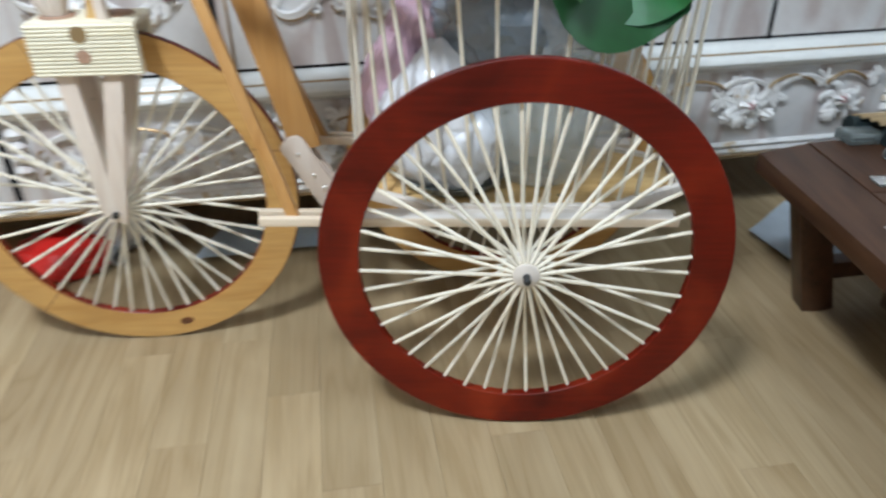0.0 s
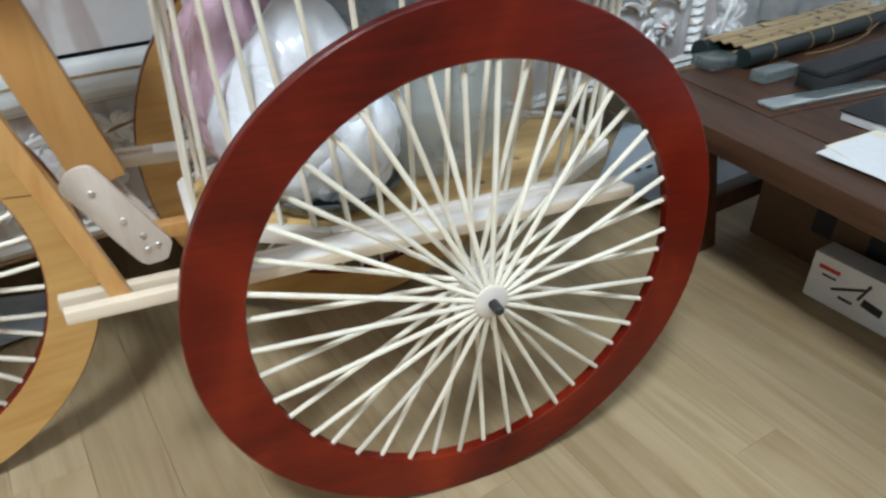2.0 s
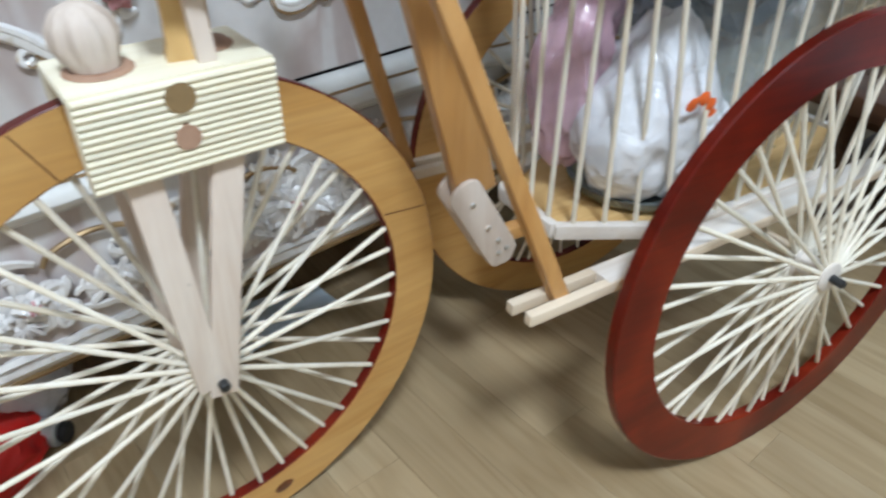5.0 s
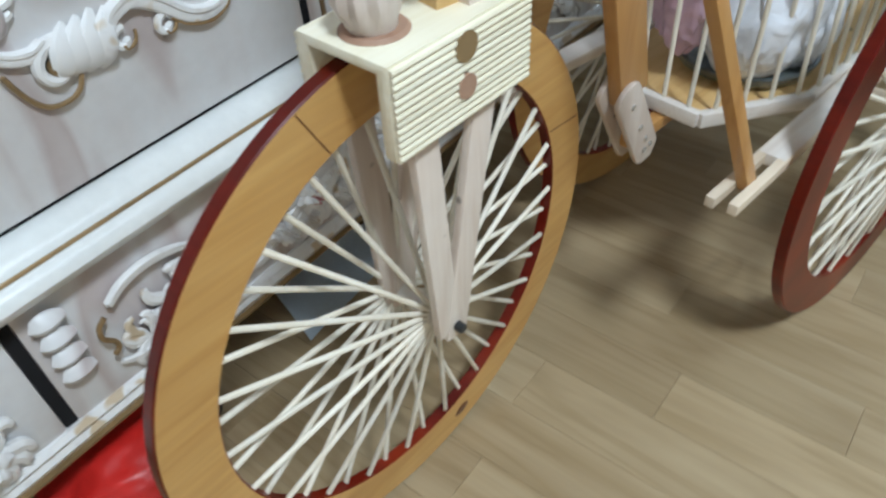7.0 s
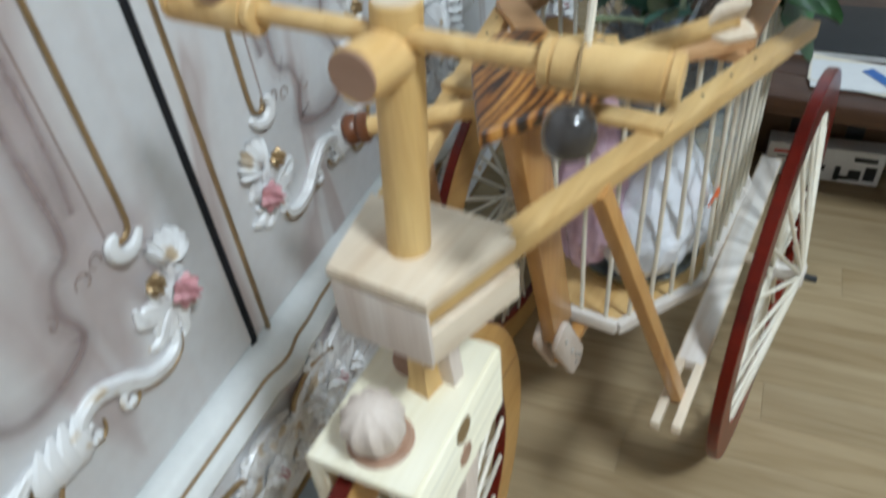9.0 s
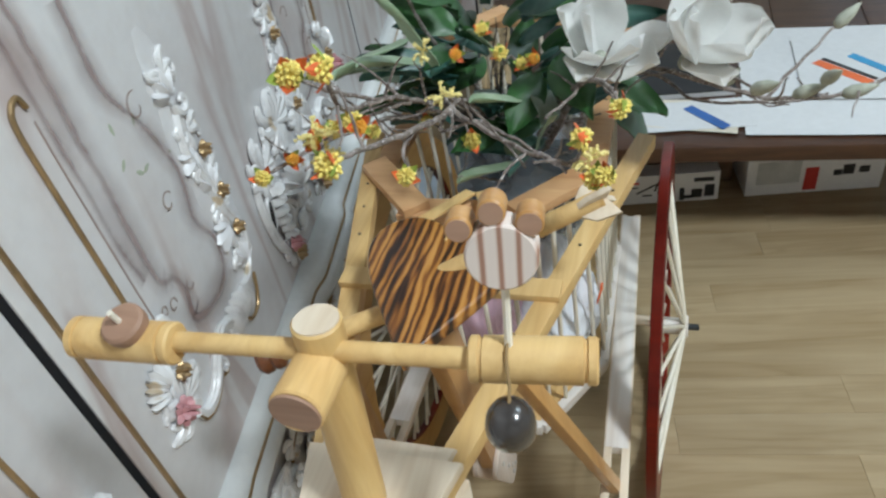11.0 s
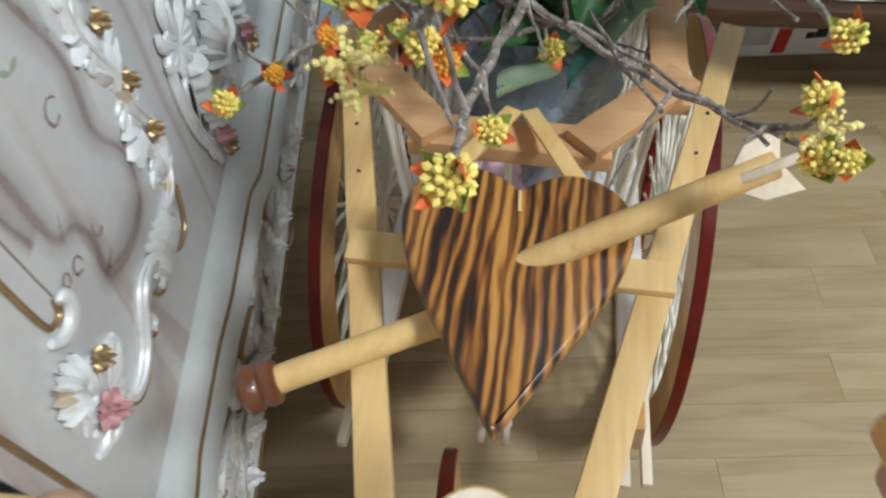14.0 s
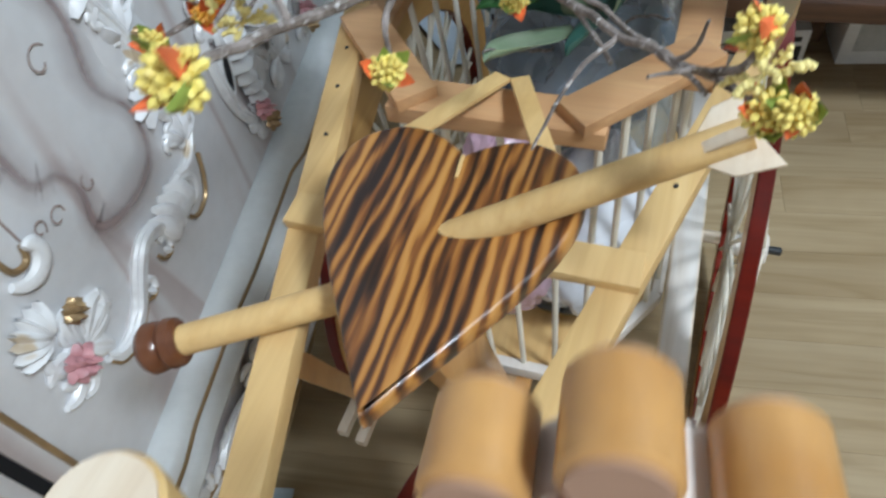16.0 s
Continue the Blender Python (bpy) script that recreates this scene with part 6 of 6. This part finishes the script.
magnolia((-0.135, 0.060, 0.690), (-0.5, -0.1, 0.8), 9, PETAL, 1.1, 30)
magnolia((-0.135, -0.015, 0.690), (-0.3, -0.4, 0.8), 9, PETAL, 1.08, 26)
magnolia((-0.075, -0.035, 0.715), (0.1, -0.5, 0.8), 9, PETAL, 1.0, 32)
magnolia((-0.05, 0.09, 0.745), (-0.3, 0.1, 0.9), 9, PETAL, 1.05, 36)
for at, f in (((-0.212, -0.062, 0.702), (-0.5, -0.6, 0.5)), ((-0.168, -0.100, 0.674), (-0.2, -1, 0.5)), ((-0.168, -0.135, 0.674), (-0.1, -1, 0.4)), ((-0.155, -0.168, 0.684), (0.1, -1, 0.6)), ((-0.10, -0.132, 0.702), (0.3, -0.7, 0.7)), ((-0.15, -0.045, 0.676), (-0.4, -0.4, 0.8)), ((-0.175, -0.115, 0.690), (-0.7, -0.3, 0.7))):
    part("bud", lathe([(0.0005, -0.008), (0.004, -0.005), (0.0056, 0.001), (0.0045, 0.009), (0.0022, 0.015), (0.0004, 0.019)], 12, Matrix.Translation(at) @ Vector(f).to_track_quat("Z", "Y").to_matrix().to_4x4()), BUDGREY, bouquet, "grey-green pointed bud")

LEAVES = [petal_mesh(0.085, 0.020, -0.018, "leaf", LEAF, 8), petal_mesh(0.10, 0.015, -0.022, "leaf", LEAFBLUE, 8), petal_mesh(0.09, 0.022, -0.016, "leaf", LEAFLIGHT, 8), petal_mesh(0.11, 0.050, -0.030, "leaf", LEAFBRIGHT, 9)]


def leaf(at, way, kind, size=1.0, roll=0.0):
    m, _ = frame_of(at, Vector(at) + Vector(way))
    ob = part("leaf", LEAVES[kind], None, bouquet)
    ob.matrix_basis = m @ pose(0, 0, 0, roll) @ Matrix.Diagonal((size, size, size, 1))


for k in range(64):
    a = brg.uniform(0, 2 * math.pi)
    h = brg.uniform(0, 1)
    rr = 0.02 + 0.07 * brg.random()
    c = Vector((-0.025 + rr * math.cos(a), 0.178 + rr * math.sin(a), 0.585 + 0.14 * h))
    leaf(c, (math.cos(a) * 0.8 - 0.1, math.sin(a) * 0.8, brg.uniform(-0.1, 1.0)), 0 if k % 5 < 3 else 1, brg.uniform(0.6, 1.0), brg.uniform(-50, 50))
for at, w, kind, sz in (((-0.09, 0.235, 0.68), (-0.5, 0.8, 0.2), 2, 1.0), ((-0.11, 0.245, 0.70), (-0.9, 0.45, 0.3), 2, 1.1), ((-0.20, 0.19, 0.72), (-0.2, 0.2, 0.9), 2, 0.9), ((-0.15, 0.22, 0.70), (-0.7, 0.3, 0.5), 2, 0.9), ((-0.12, 0.23, 0.67), (-0.6, 0.3, 0.5), 1, 0.9), ((-0.13, 0.21, 0.675), (-0.6, -0.1, 0.5), 1, 0.9), ((-0.12, 0.12, 0.67), (-0.8, 0.1, -0.1), 0, 0.9), ((-0.11, 0.10, 0.68), (-0.7, -0.3, 0.0), 0, 1.0), ((-0.08, 0.235, 0.655), (-0.05, 0.8, 0.1), 2, 0.9), ((0.02, 0.09, 0.60), (-0.2, -0.9, -0.3), 0, 1.2)):
    leaf(at, w, kind, sz, brg.uniform(-25, 25))

for k in range(26):
    c = (brg.uniform(-0.17, -0.08), brg.uniform(0.11, 0.25), brg.uniform(0.59, 0.68))
    leaf(c, (brg.uniform(-0.9, -0.2), brg.uniform(-0.6, 0.7), brg.uniform(0.1, 0.9)), (1, 1, 2, 0)[k % 4], brg.uniform(0.55, 0.85), brg.uniform(-60, 60))
leaf((-0.01, 0.055, 0.558), (0.98, -0.2, -0.06), 3, 1.35, 62)
leaf((0.03, 0.075, 0.56), (0.9, -0.25, 0.05), 3, 1.1, 50)
bouquet.location += Vector((0.029, 0.014, -0.005))

# ---- beyond the table ----
def curtain_mesh(a, b, n):
    """A hanging sheet in soft folds from a to b."""
    bm = bmesh.new()
    a, b = Vector((*a, 0)), Vector((*b, 0))
    side_way = Vector((-(b - a).y, (b - a).x, 0)).normalized()
    cols = []
    for k in range(n + 1):
        p = a.lerp(b, k / n) + side_way * (0.022 * math.sin(k * 0.62) + 0.010 * math.sin(k * 0.23))
        cols.append([bm.verts.new((p.x, p.y, z)) for z in (0.005, 2.25)])
    for p, q in zip(cols, cols[1:]):
        bm.faces.new((p[0], q[0], q[1], p[1]))
    bmesh.ops.solidify(bm, geom=bm.faces[:], thickness=0.002)
    return bm


CURT = film("sheer_white_curtain", (0.85, 0.87, 0.90), 0.8, 0.8)
solid("curtain", curtain_mesh((2.44, -1.45), (2.44, 1.05), 120), CURT, "sheer white curtain in soft folds before the window", "curtain")
solid("curtain", curtain_mesh((2.09, 1.19), (1.02, 1.19), 60), CURT, "pale bluish curtain in soft folds beside the cabinet", "curtain")
solid("window_frame", join(box((2.57, -1.2, 0.55), (2.63, -1.14, 2.1), 0.003), box((2.57, 0.74, 0.55), (2.63, 0.8, 2.1), 0.003), box((2.57, -0.23, 0.61), (2.63, -0.17, 2.04), 0.003), box((2.57, -1.14, 0.55), (2.63, 0.74, 0.61), 0.003), box((2.57, -1.14, 2.04), (2.63, 0.74, 2.1), 0.003)), CEIL, "white window frame", "window", kind="structure")
side = new("carved_headboard")
side.matrix_basis = pose(1.42, 0.06, 0, 0, 0, -75)
tagged(side, "cream carved furniture panel standing beyond the table", "cabinet")


def spart(name, bm, material, label=""):
    ob = part(name, bm, material, None, label)
    ob.parent = side


CREAMPANEL = plain("cream_furniture_paint", (0.72, 0.66, 0.58), 0.4, var=0.10, scale=10)
spart("side_post", box((-0.560, -0.004, 0.0), (-0.520, 0.045, 0.80), 0.005), PAINT, "white side post")
spart("panel", box((-0.514, 0.0, 0.0), (0.5, 0.04, 0.75), 0.006), CREAMPANEL, "cream painted panel")
# black strip painted as the shade between post and panel
spart("panel_gap_shade", box((-0.5195, 0.006, 0.02), (-0.5145, 0.036, 0.74), 0), GAPSHADE, "dark strip standing for the shade in the gap beside the post")
spart("carved_frame", sweep(smooth_path([P(-0.455, 0.74, -0.001), P(-0.472, 0.60, -0.001), P(-0.470, 0.45, -0.001), P(-0.455, 0.36, -0.001), P(-0.40, 0.31, -0.001)], 6), 0.0028, 7, 0.8, VUP), BROWNLINE, "brown painted frame line")
spart("carved_scroll", scroll([(-0.400, 0.46), (-0.425, 0.42), (-0.415, 0.37), (-0.375, 0.35)], 0.010, 0.008, -0.003, (-0.372, 0.375, 0.024, -90, 0.9)), CARVE, "carved scroll with a gilt eye")
spart("gilt_bud", rosette(-0.372, 0.375, -0.010, 0.012, 2), GOLD)
spart("carved_leaves", sprig(-0.335, 0.40, -0.003, 10, 0.05), CARVE)
for zz in (0.38, 0.46, 0.55):
    spart("carved_scroll", scroll([(-0.2, zz), (-0.12, zz + 0.03), (-0.04, zz), (0.06, zz + 0.025)], 0.008, 0.006, -0.003, (0.06, zz + 0.01, 0.014, 90, 0.9)), CARVE)
    spart("carved_leaves", sprig(-0.22, zz + 0.02, -0.003, 9, 0.04), CARVE)

# ---- unseen ceiling lamps over the camera's side of the room, the weaker one added as fill ----
for lx, ly, _, _, _ in LAMPS:
    lampc = thing("ceiling_lamp", (lx, ly, 2.4), "square white ceiling lamp housing, added out of view", "lamp", "ceiling lamps")
    part("housing", box((lx - 0.25, ly - 0.25, 2.325), (lx + 0.25, ly + 0.25, 2.40), 0.01), CEIL, lampc)

# ---- floor planks ----
PW = 0.0735
prg = random.Random(17)
plank_meshes = {}


def plank_mesh(length):
    key = round(length, 3)
    if key not in plank_meshes:
        bm = bmesh.new()
        g, c = 0.00005, 0.00028
        x0, x1, y0, y1 = g, PW - g, g, length - g
        top = [bm.verts.new((x, y, 0)) for x, y in ((x0 + c, y0 + c), (x1 - c, y0 + c), (x1 - c, y1 - c), (x0 + c, y1 - c))]
        mid = [bm.verts.new((x, y, -0.0007)) for x, y in ((x0, y0), (x1, y0), (x1, y1), (x0, y1))]
        low = [bm.verts.new((x, y, -0.004)) for x, y in ((x0, y0), (x1, y0), (x1, y1), (x0, y1))]
        bm.faces.new(top)
        for k in range(4):
            j = (k + 1) % 4
            bm.faces.new((mid[k], mid[j], top[j], top[k]))
            bm.faces.new((low[k], low[j], mid[j], mid[k]))
        plank_meshes[key] = finish(bm, "plank", FLOORWOOD, False)
    return plank_meshes[key]


LONG = 0.62
# the planks run square to the cabinet, turned from the room's axes
TURN_P = pose(0, 0, 0, 0, 0, 9)
PX0 = -0.4068 - 44 * PW
known = {43: 0.0214, 45: 0.0973}
rest_v, rest_f = [], []


def kept(p):
    return Vector((max(-2.5, min(p.x, 2.55)), max(-2.9, min(p.y, 1.245)), p.z))


for i in range(92):
    x = PX0 + i * PW
    y = known.get(i, prg.uniform(0, LONG))
    while y > -3.6:
        y -= LONG
    while y < 2.0:
        mid = TURN_P @ Vector((x + PW / 2, y + LONG / 2, 0))
        if -1.2 < mid.x < 1.1 and -1.15 < mid.y < 0.75:
            pl = part("plank", plank_mesh(LONG), None, floor)
            pl.matrix_basis = TURN_P @ Matrix.Translation((x, y, 0))
        elif -2.7 < mid.x < 2.7 and -3.2 < mid.y < 1.6:
            n0 = len(rest_v)
            for z in (0.0, -0.003):
                rest_v += [kept(TURN_P @ Vector((x + a, y + b, z))) for a, b in ((0.0002, 0.0002), (PW - 0.0002, 0.0002), (PW - 0.0002, LONG - 0.0002), (0.0002, LONG - 0.0002))]
            rest_f += [(n0, n0 + 1, n0 + 2, n0 + 3)] + [(n0 + k, n0 + 4 + k, n0 + 4 + (k + 1) % 4, n0 + (k + 1) % 4) for k in range(4)]
        y += LONG
rest = bpy.data.meshes.new("outer_planks")
rest.from_pydata(rest_v, [], rest_f)
rest.materials.append(FLOORWOOD)
tagged(part("outer_planks", rest, None, floor), kind="stuff")
